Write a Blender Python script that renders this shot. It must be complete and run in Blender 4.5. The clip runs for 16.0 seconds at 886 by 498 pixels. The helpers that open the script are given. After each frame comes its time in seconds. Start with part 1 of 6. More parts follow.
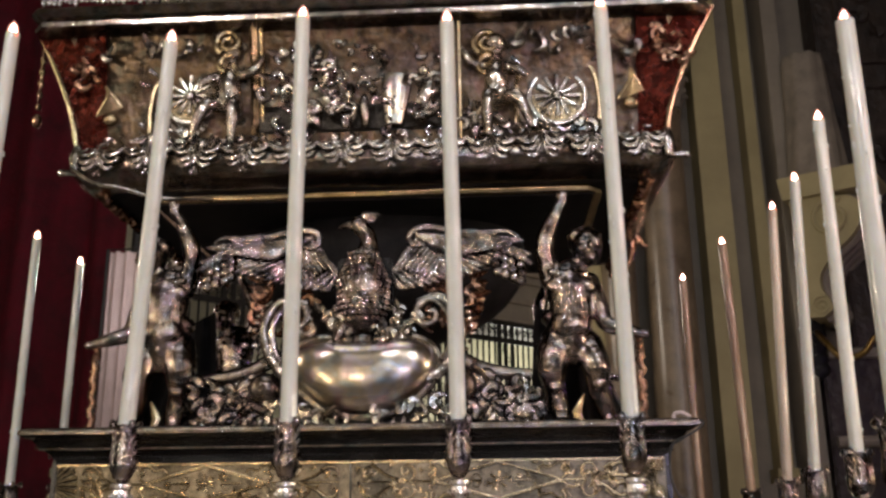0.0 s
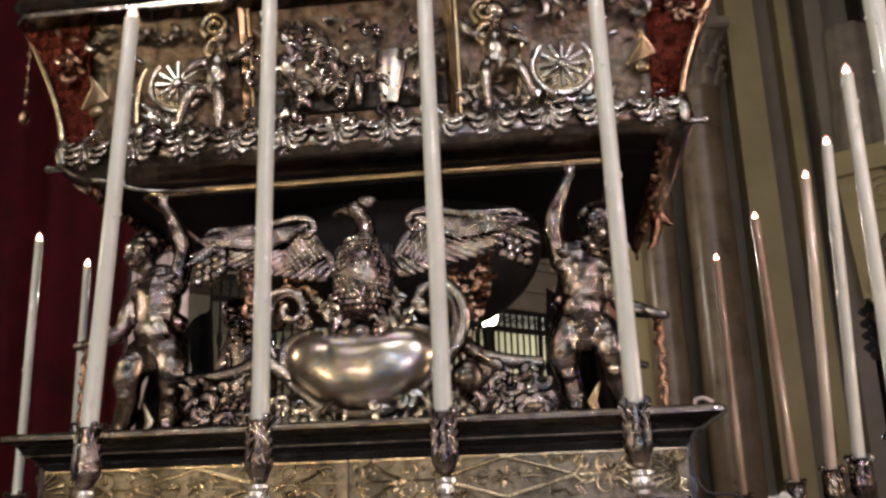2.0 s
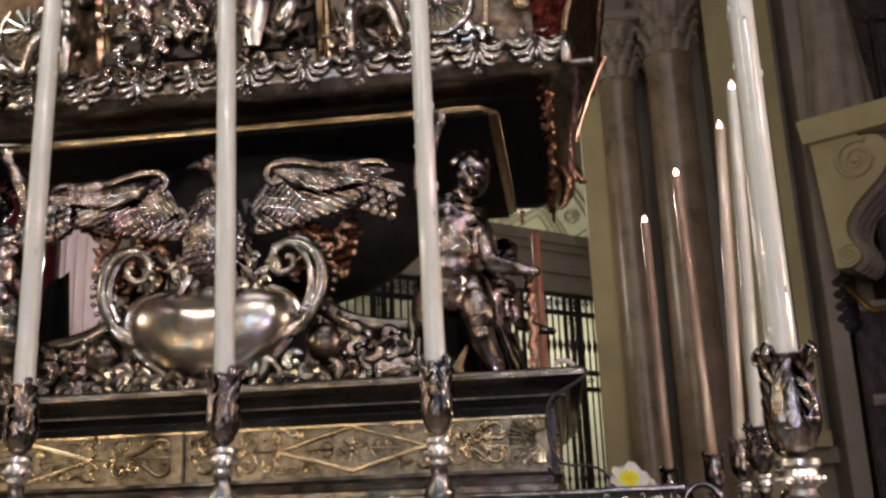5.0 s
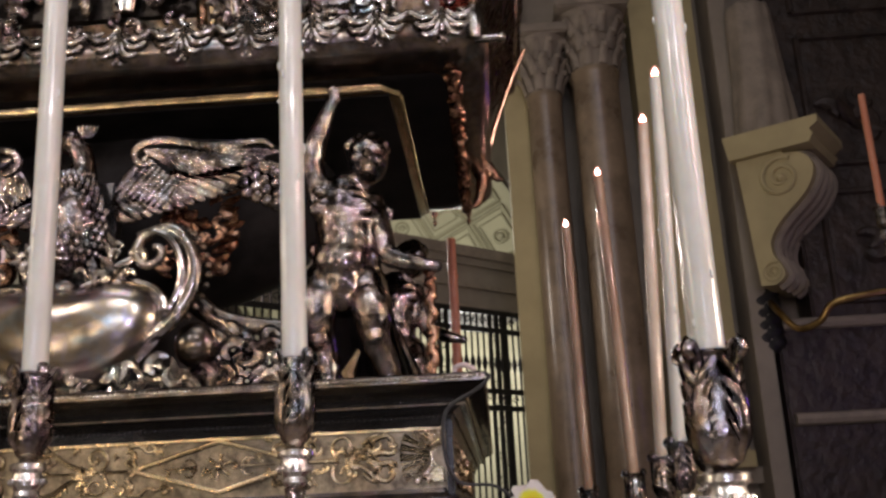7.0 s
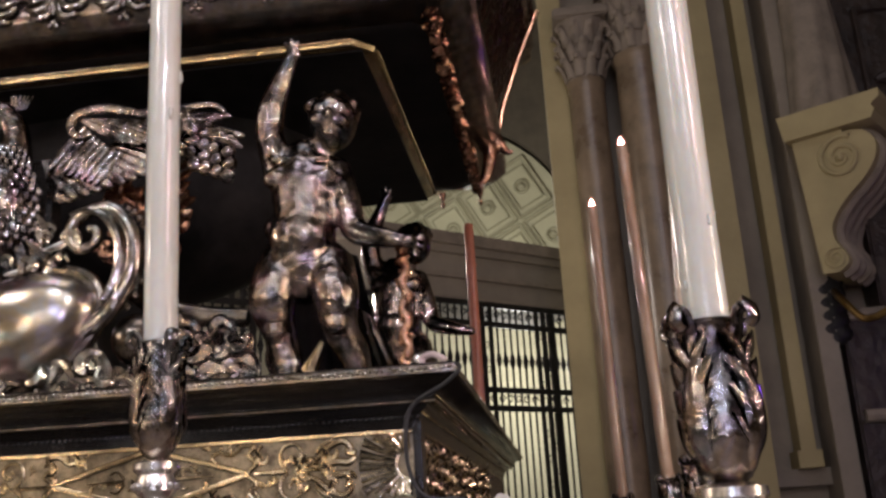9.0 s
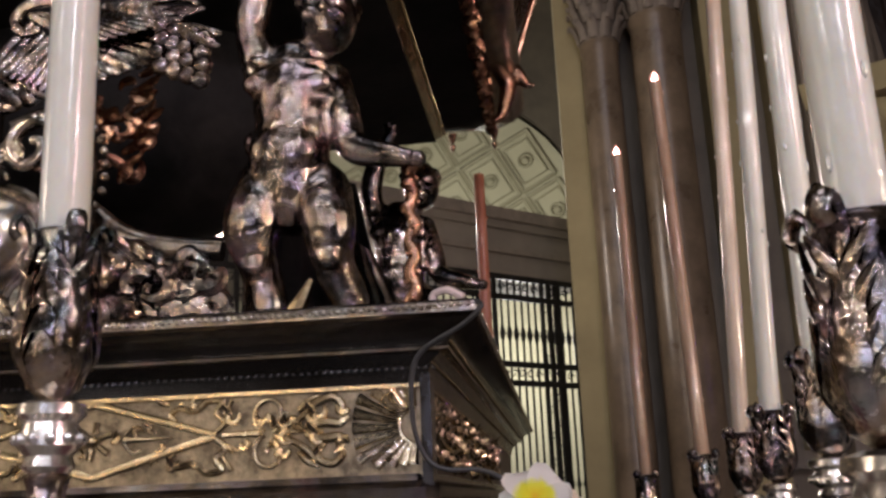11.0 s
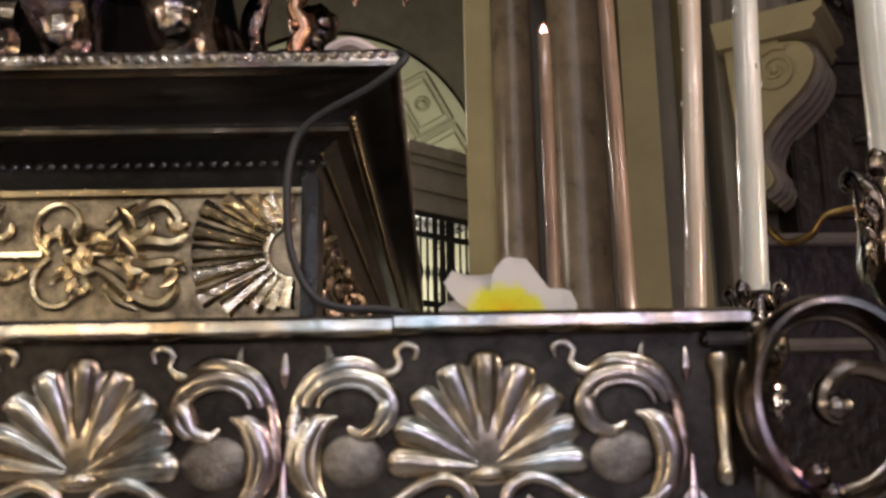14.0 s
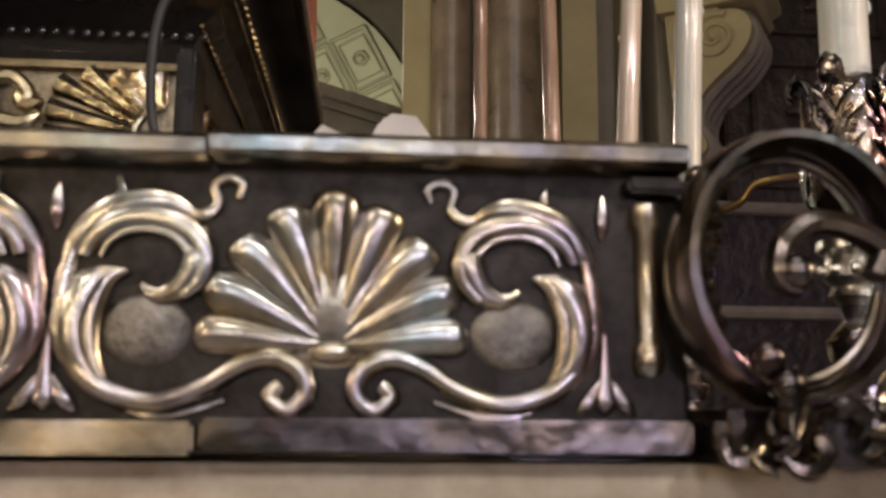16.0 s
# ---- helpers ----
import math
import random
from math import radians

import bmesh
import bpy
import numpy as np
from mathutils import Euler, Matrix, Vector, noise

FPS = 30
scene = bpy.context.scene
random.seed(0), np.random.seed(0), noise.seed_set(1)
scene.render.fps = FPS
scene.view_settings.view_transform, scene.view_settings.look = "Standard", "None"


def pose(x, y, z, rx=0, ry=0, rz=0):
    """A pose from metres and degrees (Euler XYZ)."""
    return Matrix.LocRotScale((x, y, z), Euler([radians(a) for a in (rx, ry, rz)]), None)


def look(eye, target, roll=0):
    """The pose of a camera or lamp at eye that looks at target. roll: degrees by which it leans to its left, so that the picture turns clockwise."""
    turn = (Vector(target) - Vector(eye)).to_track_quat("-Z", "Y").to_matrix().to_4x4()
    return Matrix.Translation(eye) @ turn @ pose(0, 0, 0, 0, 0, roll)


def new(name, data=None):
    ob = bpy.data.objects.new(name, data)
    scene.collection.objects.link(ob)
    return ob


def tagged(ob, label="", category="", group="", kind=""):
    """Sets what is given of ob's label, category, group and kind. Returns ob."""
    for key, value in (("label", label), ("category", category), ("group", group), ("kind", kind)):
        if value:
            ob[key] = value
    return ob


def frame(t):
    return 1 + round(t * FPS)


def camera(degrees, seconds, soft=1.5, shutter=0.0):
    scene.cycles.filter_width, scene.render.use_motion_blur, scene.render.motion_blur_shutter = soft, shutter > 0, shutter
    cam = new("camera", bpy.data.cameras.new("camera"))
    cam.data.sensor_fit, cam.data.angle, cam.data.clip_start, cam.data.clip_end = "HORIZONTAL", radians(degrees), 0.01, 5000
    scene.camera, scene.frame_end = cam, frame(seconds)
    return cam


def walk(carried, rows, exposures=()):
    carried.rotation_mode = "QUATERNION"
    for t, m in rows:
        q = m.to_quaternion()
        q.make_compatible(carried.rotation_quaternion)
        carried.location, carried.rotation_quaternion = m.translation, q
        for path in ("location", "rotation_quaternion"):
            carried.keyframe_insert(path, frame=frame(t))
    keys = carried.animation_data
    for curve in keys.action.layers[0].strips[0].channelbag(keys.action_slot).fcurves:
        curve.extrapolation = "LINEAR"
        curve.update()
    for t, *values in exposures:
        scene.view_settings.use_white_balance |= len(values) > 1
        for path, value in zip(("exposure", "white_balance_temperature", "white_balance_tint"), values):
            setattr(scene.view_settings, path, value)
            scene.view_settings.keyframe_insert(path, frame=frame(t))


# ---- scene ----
cam = camera(50.3, 16.0, soft=2.8)
cam.data.dof.use_dof, cam.data.dof.focus_distance, cam.data.dof.aperture_fstop = True, 2.0, 20.0
METRES, EYE, TILT, LEAN, TURN = 2.7, 1.6, 0.0, 0.0, 3.1
ROWS = [
    (0.0, 0.0, 0.0, 0.0, 0.17, 15.9, 0.58),
    (0.5, 0.0188, 0.0418, 0.0008, 1.13, 15.78, 0.65),
    (1.0, 0.0299, 0.0622, 0.0014, 0.87, 16.16, 1.55),
    (1.5, 0.0414, 0.0724, 0.0006, 2.67, 16.27, 2.15),
    (2.0, 0.06, 0.0816, 0.0011, 3.74, 15.9, 1.83),
    (2.5, 0.0853, 0.0954, -0.0007, 3.98, 15.63, 1.44),
    (3.0, 0.1167, 0.1125, -0.0037, 3.99, 14.9, 0.89),
    (3.5, 0.16, 0.1331, -0.0055, 5.88, 14.24, 1.24),
    (4.0, 0.1951, 0.1504, -0.0078, 5.93, 13.95, 1.5),
    (4.5, 0.211, 0.1679, -0.0081, 5.3, 14.27, 1.99),
    (7.0, 0.251, 0.3074, -0.0087, 0.19, 15.89, 2.66),
    (7.5, 0.2802, 0.3416, -0.012, 0.45, 15.26, 3.67),
    (8.0, 0.3217, 0.3718, -0.0088, 4.03, 16.09, 3.14),
    (10.5, 0.3036, 0.5502, 0.0042, 4.17, 16.36, 3.22),
    (11.0, 0.3003, 0.5817, 0.0002, 3.89, 14.95, 2.2),
    (11.5, 0.3087, 0.6331, -0.0089, 5.22, 15.1, 1.87),
    (12.0, 0.3089, 0.6692, -0.0121, 6.16, 15.52, 0.68),
    (12.5, 0.2941, 0.7013, -0.0151, 5.15, 15.32, -0.0),
    (13.0, 0.2791, 0.7381, -0.0194, 1.48, 14.51, 0.47),
    (13.5, 0.2775, 0.761, -0.0273, -1.56, 12.54, 1.2),
    (14.0, 0.2839, 0.7782, -0.0289, -3.38, 11.89, 0.97),
    (14.5, 0.2881, 0.7939, -0.0322, -3.18, 10.92, 0.18),
    (15.0, 0.2911, 0.8068, -0.0355, -4.53, 10.3, -0.16),
    (15.5, 0.2947, 0.8174, -0.0387, -6.13, 9.73, -0.58),
    (16.0, 0.2991, 0.8223, -0.04, -7.74, 9.52, -0.52),
]
walk(cam, [(t, pose(0, 0, EYE, TILT, LEAN, TURN) @ pose(METRES * x, METRES * y, METRES * z, 90 + pitch, roll, yaw)) for t, x, y, z, yaw, pitch, roll in ROWS],
     exposures=[(0.0, -0.22, 6050, 14), (4.5, -0.22, 6000, 14), (8.0, -0.18, 5900, 20), (12.5, -0.14, 5850, 19), (14.5, -0.05, 6150, 12), (16.0, -0.05, 6250, 12)])

# ---- world and lights ----
world = bpy.data.worlds.new("world")
scene.world = world
world.use_nodes = True
world.node_tree.nodes["Background"].inputs["Color"].default_value = (0.02, 0.02, 0.025, 1)
world.node_tree.nodes["Background"].inputs["Strength"].default_value = 0.2


def lamp(name, kind, at, target, power, colour, size):
    data = bpy.data.lights.new(name, kind)
    data.energy, data.color = power, colour
    if kind == "AREA":
        data.size = size
    else:
        data.shadow_soft_size = size
    ob = new(name, data)
    ob.matrix_world = look(at, target)
    return ob


WARM, WHITE, COOL, LILAC, AMBER, PINK = (1.0, 0.88, 0.72), (1.0, 0.94, 0.88), (0.8, 0.87, 1.0), (0.9, 0.8, 1.0), (1.0, 0.79, 0.52), (1.0, 0.62, 0.56)
lamp("unseen_nave_light", "AREA", (-2.6, -1.5, 5.0), (-0.5, 3.2, 2.2), 58, WARM, 0.22)
lamp("unseen_nave_light", "AREA", (2.4, -2.0, 4.6), (0.2, 3.2, 2.2), 58, WHITE, 0.2)
lamp("unseen_nave_light", "AREA", (0.3, -4.0, 6.5), (0.0, 3.2, 2.2), 75, WHITE, 0.3)
# three low lights, unseen, added to brighten the pedestal panel and parapet
lamp("unseen_nave_light", "AREA", (-1.6, -3.6, 2.3), (0.0, 3.2, 1.9), 31, AMBER, 0.4)
lamp("unseen_nave_light", "AREA", (1.9, -3.2, 2.0), (0.2, 3.2, 1.8), 27, LILAC, 0.3)
lamp("unseen_nave_light", "AREA", (-3.4, -2.4, 1.7), (-0.8, 3.2, 1.8), 32, AMBER, 0.4)
lamp("unseen_side_light", "AREA", (-4.6, 1.2, 3.4), (-0.4, 3.2, 2.4), 35, AMBER, 0.2)
lamp("unseen_side_light", "AREA", (3.9, 0.6, 3.6), (0.2, 3.2, 2.4), 45, PINK, 0.2)
# added amber light, not a visible source: makes the pedestal's side relief glitter
lamp("unseen_side_light", "AREA", (3.3, 2.0, 2.3), (0.4, 3.6, 1.9), 30, AMBER, 0.2)
lamp("nave_window", "AREA", (0.4, -6.0, 3.2), (0.2, 3.2, 2.0), 40, COOL, 1.0)
# broad overhead fill, no fixture there: lifts the dark of the closed room
lamp("overhead_fill", "AREA", (0.0, -2.0, 14.5), (0.0, -2.0, 0.0), 260, WHITE, 6.0)
lamp("aisle_lamp", "POINT", (-1.9, 8.9, 3.9), (0, 9, 3), 118, (1.0, 0.87, 0.68), 0.12)
lamp("chapel_lamp", "POINT", (-1.0, 17.5, 6.5), (0, 9, 3), 1050, (1.0, 0.96, 0.74), 0.3)
lamp("behind_grille_lamp", "POINT", (0.3, 13.4, 3.4), (0, 9, 3), 210, (1.0, 0.95, 0.76), 0.2)
# small added fill for the red curtain, with no fixture there
lamp("curtain_fill", "POINT", (-2.9, 4.6, 3.6), (0, 9, 3), 1.5, (1.0, 0.75, 0.55), 0.12)
# unseen light added close by so the linen comes out bright
lamp("linen_fill", "POINT", (-2.15, 5.75, 3.0), (0, 9, 3), 16, (1.0, 0.85, 0.78), 0.06)
# weak violet light, added only to tint the right wall and holders
lamp("violet_tint_light", "POINT", (4.6, 8.0, 2.8), (0, 9, 3), 5, (0.35, 0.12, 1.0), 0.1)


# ---- materials ----
def mat(name, colour, rough=0.5, metal=0.0, second=None, scale=6.0, bump=0.0, bump_scale=60.0, rough_var=0.1, emit=0.0, fine=None, coat=0.0, sss=0.0, glint_hue=0.0):
    m = bpy.data.materials.new(name)
    m.use_nodes = True
    nt = m.node_tree
    p = nt.nodes["Principled BSDF"]
    p.inputs["Metallic"].default_value = metal
    p.inputs["Coat Weight"].default_value = coat
    if sss:
        p.inputs["Subsurface Weight"].default_value = sss
        p.inputs["Subsurface Radius"].default_value = (0.014, 0.01, 0.007)
        p.inputs["Subsurface Scale"].default_value = 1.0
    co = nt.nodes.new("ShaderNodeTexCoord")
    n1 = nt.nodes.new("ShaderNodeTexNoise")
    n1.inputs["Scale"].default_value, n1.inputs["Detail"].default_value, n1.inputs["Roughness"].default_value = scale, 8, 0.65
    nt.links.new(co.outputs["Object"], n1.inputs["Vector"])
    ramp = nt.nodes.new("ShaderNodeValToRGB")
    ramp.color_ramp.elements[0].position, ramp.color_ramp.elements[1].position = 0.36, 0.64
    ramp.color_ramp.elements[0].color = (*(second or tuple(c * 0.6 for c in colour)), 1)
    ramp.color_ramp.elements[1].color = (*colour, 1)
    nt.links.new(n1.outputs["Fac"], ramp.inputs["Fac"])
    nt.links.new(ramp.outputs["Color"], p.inputs["Base Color"])
    if glint_hue:
        # coloured reflections put into the base colour: straw, rose and bluish patches on the metal
        n3 = nt.nodes.new("ShaderNodeTexNoise")
        n3.inputs["Scale"].default_value, n3.inputs["Detail"].default_value, n3.inputs["Distortion"].default_value = 16, 3, 0.6
        nt.links.new(co.outputs["Object"], n3.inputs["Vector"])
        hue = nt.nodes.new("ShaderNodeValToRGB")
        hue.color_ramp.elements[0].position, hue.color_ramp.elements[1].position = 0.3, 0.7
        hue.color_ramp.elements[0].color, hue.color_ramp.elements[1].color = (0.6, 0.82, 0.84, 1), (1.0, 0.7, 0.7, 1)
        for at, c in ((0.41, (0.97, 0.99, 0.97, 1)), (0.5, (1.0, 0.86, 0.6, 1)), (0.59, (0.97, 0.93, 1.0, 1))):
            hue.color_ramp.elements.new(at).color = c
        nt.links.new(n3.outputs["Fac"], hue.inputs["Fac"])
        mx = nt.nodes.new("ShaderNodeMix")
        mx.data_type, mx.blend_type = "RGBA", "MULTIPLY"
        mx.inputs["Factor"].default_value = glint_hue
        nt.links.new(ramp.outputs["Color"], mx.inputs["A"])
        nt.links.new(hue.outputs["Color"], mx.inputs["B"])
        nt.links.new(mx.outputs["Result"], p.inputs["Base Color"])
    n2 = nt.nodes.new("ShaderNodeTexNoise")
    n2.inputs["Scale"].default_value, n2.inputs["Detail"].default_value = bump_scale, 5
    nt.links.new(co.outputs["Object"], n2.inputs["Vector"])
    mr = nt.nodes.new("ShaderNodeMapRange")
    mr.inputs["To Min"].default_value, mr.inputs["To Max"].default_value = max(0.02, rough - rough_var), min(1, rough + rough_var)
    nt.links.new(n1.outputs["Fac"], mr.inputs["Value"])
    nt.links.new(mr.outputs["Result"], p.inputs["Roughness"])
    if bump:
        b = nt.nodes.new("ShaderNodeBump")
        b.inputs["Strength"].default_value, b.inputs["Distance"].default_value = bump, 0.5 / bump_scale
        nt.links.new(n2.outputs["Fac"], b.inputs["Height"])
        nt.links.new(b.outputs["Normal"], p.inputs["Normal"])
    if emit:
        p.inputs["Emission Color"].default_value = (*colour, 1)
        p.inputs["Emission Strength"].default_value = emit
    return m


SILVER = mat("worn_silver", (0.66, 0.63, 0.59), 0.18, 1.0, (0.2, 0.18, 0.16), 18, 0.2, 45, 0.07, glint_hue=0.6)
STATUE = mat("statue_silver", (0.52, 0.47, 0.47), 0.13, 1.0, (0.05, 0.044, 0.045), 15, 0.42, 44, 0.05, glint_hue=0.9)
EMBOSSED = mat("embossed_silver", (0.76, 0.73, 0.69), 0.25, 1.0, (0.24, 0.215, 0.19), 30, 0.07, 120, 0.08, glint_hue=0.8)
# near black; also puts the shade under and behind the urn into colour
BLACK = mat("dead_black", (0.02, 0.018, 0.018), 0.72, 0.0, (0.006, 0.006, 0.006), 6, 0.1, 40)
BLACK.node_tree.nodes["Principled BSDF"].inputs["Specular IOR Level"].default_value = 0.15
SILVER_BRIGHT = mat("polished_silver", (0.84, 0.82, 0.79), 0.25, 1.0, (0.55, 0.52, 0.47), 22, 0.12, 60, 0.07)
SILVER_DARK = mat("tarnished_silver", (0.3, 0.27, 0.25), 0.24, 1.0, (0.09, 0.08, 0.075), 20, 0.12, 80, 0.08, glint_hue=0.8)
SILVER_GOLD = mat("warm_gilt_silver", (0.64, 0.52, 0.32), 0.24, 1.0, (0.3, 0.23, 0.14), 13, 0.2, 60, 0.08)
GILT = mat("bright_gilt_relief", (0.8, 0.7, 0.48), 0.16, 1.0, (0.32, 0.25, 0.15), 40, 0.3, 90, 0.07)
URN_BODY = mat("dull_gilt_ground", (0.24, 0.19, 0.145), 0.3, 1.0, (0.05, 0.041, 0.033), 11, 0.6, 26, 0.1, glint_hue=0.7)
PANEL_GROUND = mat("gilt_panel_ground", (0.34, 0.285, 0.2), 0.34, 1.0, (0.1, 0.084, 0.062), 34, 0.35, 130, 0.1)
SILVER_MIRROR = mat("smooth_silver", (0.66, 0.64, 0.62), 0.25, 1.0, (0.36, 0.34, 0.32), 9, 0.07, 11, 0.05, glint_hue=1.0)
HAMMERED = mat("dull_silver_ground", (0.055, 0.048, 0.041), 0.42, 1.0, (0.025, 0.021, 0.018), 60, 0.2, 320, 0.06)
PUNCHED = mat("punched_silver", (0.3, 0.27, 0.23), 0.4, 1.0, (0.14, 0.12, 0.1), 90, 0.6, 480, 0.08)
# gilt of the urn's sides, the red it reflects put into the colour
GILT_RED = mat("red_reflection_gilt", (0.17, 0.038, 0.024), 0.27, 1.0, (0.045, 0.009, 0.007), 26, 1.0, 40, 0.08)
COPPER = mat("reddish_gilt_metal", (0.46, 0.29, 0.19), 0.25, 1.0, (0.16, 0.07, 0.05), 16, 0.3, 60, 0.1)
DARKWOOD = mat("black_stained_wood", (0.02, 0.017, 0.015), 0.24, 0.0, (0.009, 0.008, 0.007), 9, 0.12, 60, 0.08, coat=0.15)
WAX = mat("white_wax", (0.72, 0.73, 0.67), 0.22, 0.0, (0.66, 0.67, 0.61), 12, 0.1, 25, 0.08, sss=0.5, coat=0.6)
# cream wax darkened to tan: the rear candles' dimmer light is in the colour
WAX_DIM = mat("dimmed_cream_wax", (0.5, 0.37, 0.27), 0.2, 0.0, (0.42, 0.3, 0.21), 9, 0.1, 25, 0.08, sss=0.6, coat=1.0)
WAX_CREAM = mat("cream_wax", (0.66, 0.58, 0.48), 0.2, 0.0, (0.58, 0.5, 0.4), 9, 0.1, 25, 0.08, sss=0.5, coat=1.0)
WAX_SALMON = mat("salmon_wax", (0.6, 0.27, 0.16), 0.35, 0.0, (0.56, 0.2, 0.1), 9, 0.1, 25, 0.08, sss=0.3, coat=0.6)
FLAME = mat("candle_flame", (1.0, 0.5, 0.33), 0.5, emit=190.0)
# see-through glowing shell that draws the pink lens halo round a flame
HALO = bpy.data.materials.new("flame_halo")
HALO.use_nodes = True
nt = HALO.node_tree
nt.nodes.clear()
glow, clear, blend, end = (nt.nodes.new("ShaderNode" + k) for k in ("Emission", "BsdfTransparent", "MixShader", "OutputMaterial"))
glow.inputs["Color"].default_value, glow.inputs["Strength"].default_value = (1.0, 0.4, 0.3, 1), 2.6
blend.inputs["Fac"].default_value = 0.5
nt.links.new(clear.outputs[0], blend.inputs[1])
nt.links.new(glow.outputs[0], blend.inputs[2])
nt.links.new(blend.outputs[0], end.inputs["Surface"])
GLOBE = mat("lamp_globe", (1.0, 0.85, 0.55), 0.5, emit=40.0)
WICK = mat("burnt_wick", (0.02, 0.018, 0.016), 0.9)
PLASTER = mat("ochre_plaster", (0.46, 0.39, 0.2), 0.8, 0.0, (0.37, 0.31, 0.155), 1.2, 0.15, 30)
PLASTER_GREY = mat("grey_plaster", (0.3, 0.26, 0.2), 0.85, 0.0, (0.22, 0.19, 0.15), 1.5, 0.15, 30)
MARBLE = mat("brown_marble", (0.27, 0.205, 0.13), 0.3, 0.0, (0.15, 0.112, 0.07), 3.0, 0.1, 40, 0.1)
STONE = mat("carved_stone", (0.3, 0.25, 0.19), 0.75, 0.0, (0.2, 0.17, 0.13), 5.0, 0.4, 25)
VAULT = mat("pale_vault_plaster", (0.55, 0.52, 0.36), 0.8, 0.0, (0.48, 0.45, 0.31), 0.8, 0.1, 20)
# arch wall's unlit face: its shade is put into this dark plaster colour
ARCH = mat("shaded_arch_plaster", (0.11, 0.09, 0.065), 0.85, 0.0, (0.075, 0.06, 0.045), 1.5, 0.15, 30)
VAULT_RIB = mat("vault_rib_plaster", (0.4, 0.37, 0.25), 0.8, 0.0, (0.32, 0.3, 0.2), 1.5, 0.1, 20)
IRON = mat("black_iron", (0.03, 0.028, 0.026), 0.5, 0.6, (0.015, 0.014, 0.013), 10, 0.2, 40)
VELVET = mat("crimson_velvet", (0.14, 0.003, 0.014), 0.85, 0.0, (0.07, 0.0015, 0.007), 5, 0.3, 30)
LINEN = mat("white_linen", (0.7, 0.6, 0.58), 0.85, 0.0, (0.6, 0.5, 0.48), 6, 0.2, 50)
BEIGE = mat("beige_painted_wood", (0.64, 0.54, 0.41), 0.55, 0.0, (0.4, 0.31, 0.22), 24, 0.3, 70)
CLOTH = mat("dark_skirt_cloth", (0.1, 0.03, 0.04), 0.9, 0.0, (0.06, 0.02, 0.025), 6, 0.2, 60)
FLOOR = mat("grey_marble_floor", (0.3, 0.28, 0.25), 0.25, 0.0, (0.2, 0.19, 0.17), 2, 0.05, 30)
CABLE = mat("black_rubber_cable", (0.03, 0.03, 0.032), 0.45, 0.0, (0.02, 0.02, 0.02), 20)
PETAL = mat("white_petal", (0.82, 0.8, 0.76), 0.5, 0.0, (0.74, 0.71, 0.68), 30, 0.1, 60, sss=0.3)
PETAL_YELLOW = mat("yellow_petal_heart", (0.8, 0.86, 0.02), 0.5, 0.0, (0.82, 0.76, 0.01), 40, 0.1, 60, sss=0.3)


# ---- shape helpers ----
def part(name, bm, material, parent=None, label=""):
    me = bpy.data.meshes.new(name)
    bmesh.ops.recalc_face_normals(bm, faces=bm.faces)
    for f in bm.faces:
        f.smooth = True
    bm.to_mesh(me)
    bm.free()
    me.materials.append(material)
    me.set_sharp_from_angle(angle=radians(42))
    ob = new(name, me)
    if parent:
        ob.parent = parent
    if label:
        tagged(ob, label)
    return ob


def islands(bm, name, material, owner):
    """Each loose piece of the bmesh becomes a part of its own."""
    bm.verts.index_update()
    left = set(bm.verts)
    groups = []
    while left:
        todo = [left.pop()]
        seen = set(todo)
        while todo:
            for e in todo.pop().link_edges:
                for v in e.verts:
                    if v not in seen:
                        seen.add(v); todo.append(v)
        left -= seen
        groups.append(sorted(seen, key=lambda v: v.index))
    groups.sort(key=lambda g: g[0].index)
    for g in groups:
        b = bmesh.new()
        new_v = {v: b.verts.new(v.co) for v in g}
        for f in {f for v in g for f in v.link_faces}:
            b.faces.new([new_v[v] for v in f.verts])
        under(part(name, b, material), owner)
    bm.free()


def sub_part(ob, of):
    """A piece of a part; parts stand at the origin of the world."""
    ob.parent = of
    ob.matrix_parent_inverse = Matrix.Identity(4)
    return ob


def under(ob, parent):
    ob.parent = parent
    ob.matrix_parent_inverse = Matrix.Translation(parent.location).inverted()
    return ob


def thing(name, at, label, category, group="", kind=""):
    ob = new(name)
    ob.empty_display_size = 0.05
    ob.location = at
    return tagged(ob, label, category, group, kind)


def box(bm, x0, x1, y0, y1, z0, z1, bevel=0.0):
    r = bmesh.ops.create_cube(bm, size=1, matrix=Matrix.LocRotScale(((x0 + x1) / 2, (y0 + y1) / 2, (z0 + z1) / 2), None, (x1 - x0, y1 - y0, z1 - z0)))
    if bevel:
        es = list({e for v in r["verts"] for e in v.link_edges})
        bmesh.ops.bevel(bm, geom=es, offset=bevel, segments=2, affect="EDGES")


def ball(bm, c, r, rot=None, n=12):
    r = (r, r, r) if isinstance(r, (int, float)) else r
    bmesh.ops.create_uvsphere(bm, u_segments=n, v_segments=max(6, n * 2 // 3), radius=1, matrix=Matrix.LocRotScale(c, rot, r))


def lathe(bm, prof, at=(0, 0, 0), n=20, lobes=0, lobe=0.0):
    rings = []
    for r, z in prof:
        ring = []
        for k in range(n):
            a = 2 * math.pi * k / n
            rr = r * (1 + lobe * math.cos(lobes * a)) if lobes else r
            ring.append(bm.verts.new((at[0] + rr * math.cos(a), at[1] + rr * math.sin(a), at[2] + z)))
        rings.append(ring)
    for a, b in zip(rings, rings[1:]):
        for k in range(n):
            bm.faces.new((a[k], a[(k + 1) % n], b[(k + 1) % n], b[k]))
    bm.faces.new(rings[0])
    bm.faces.new(rings[-1])


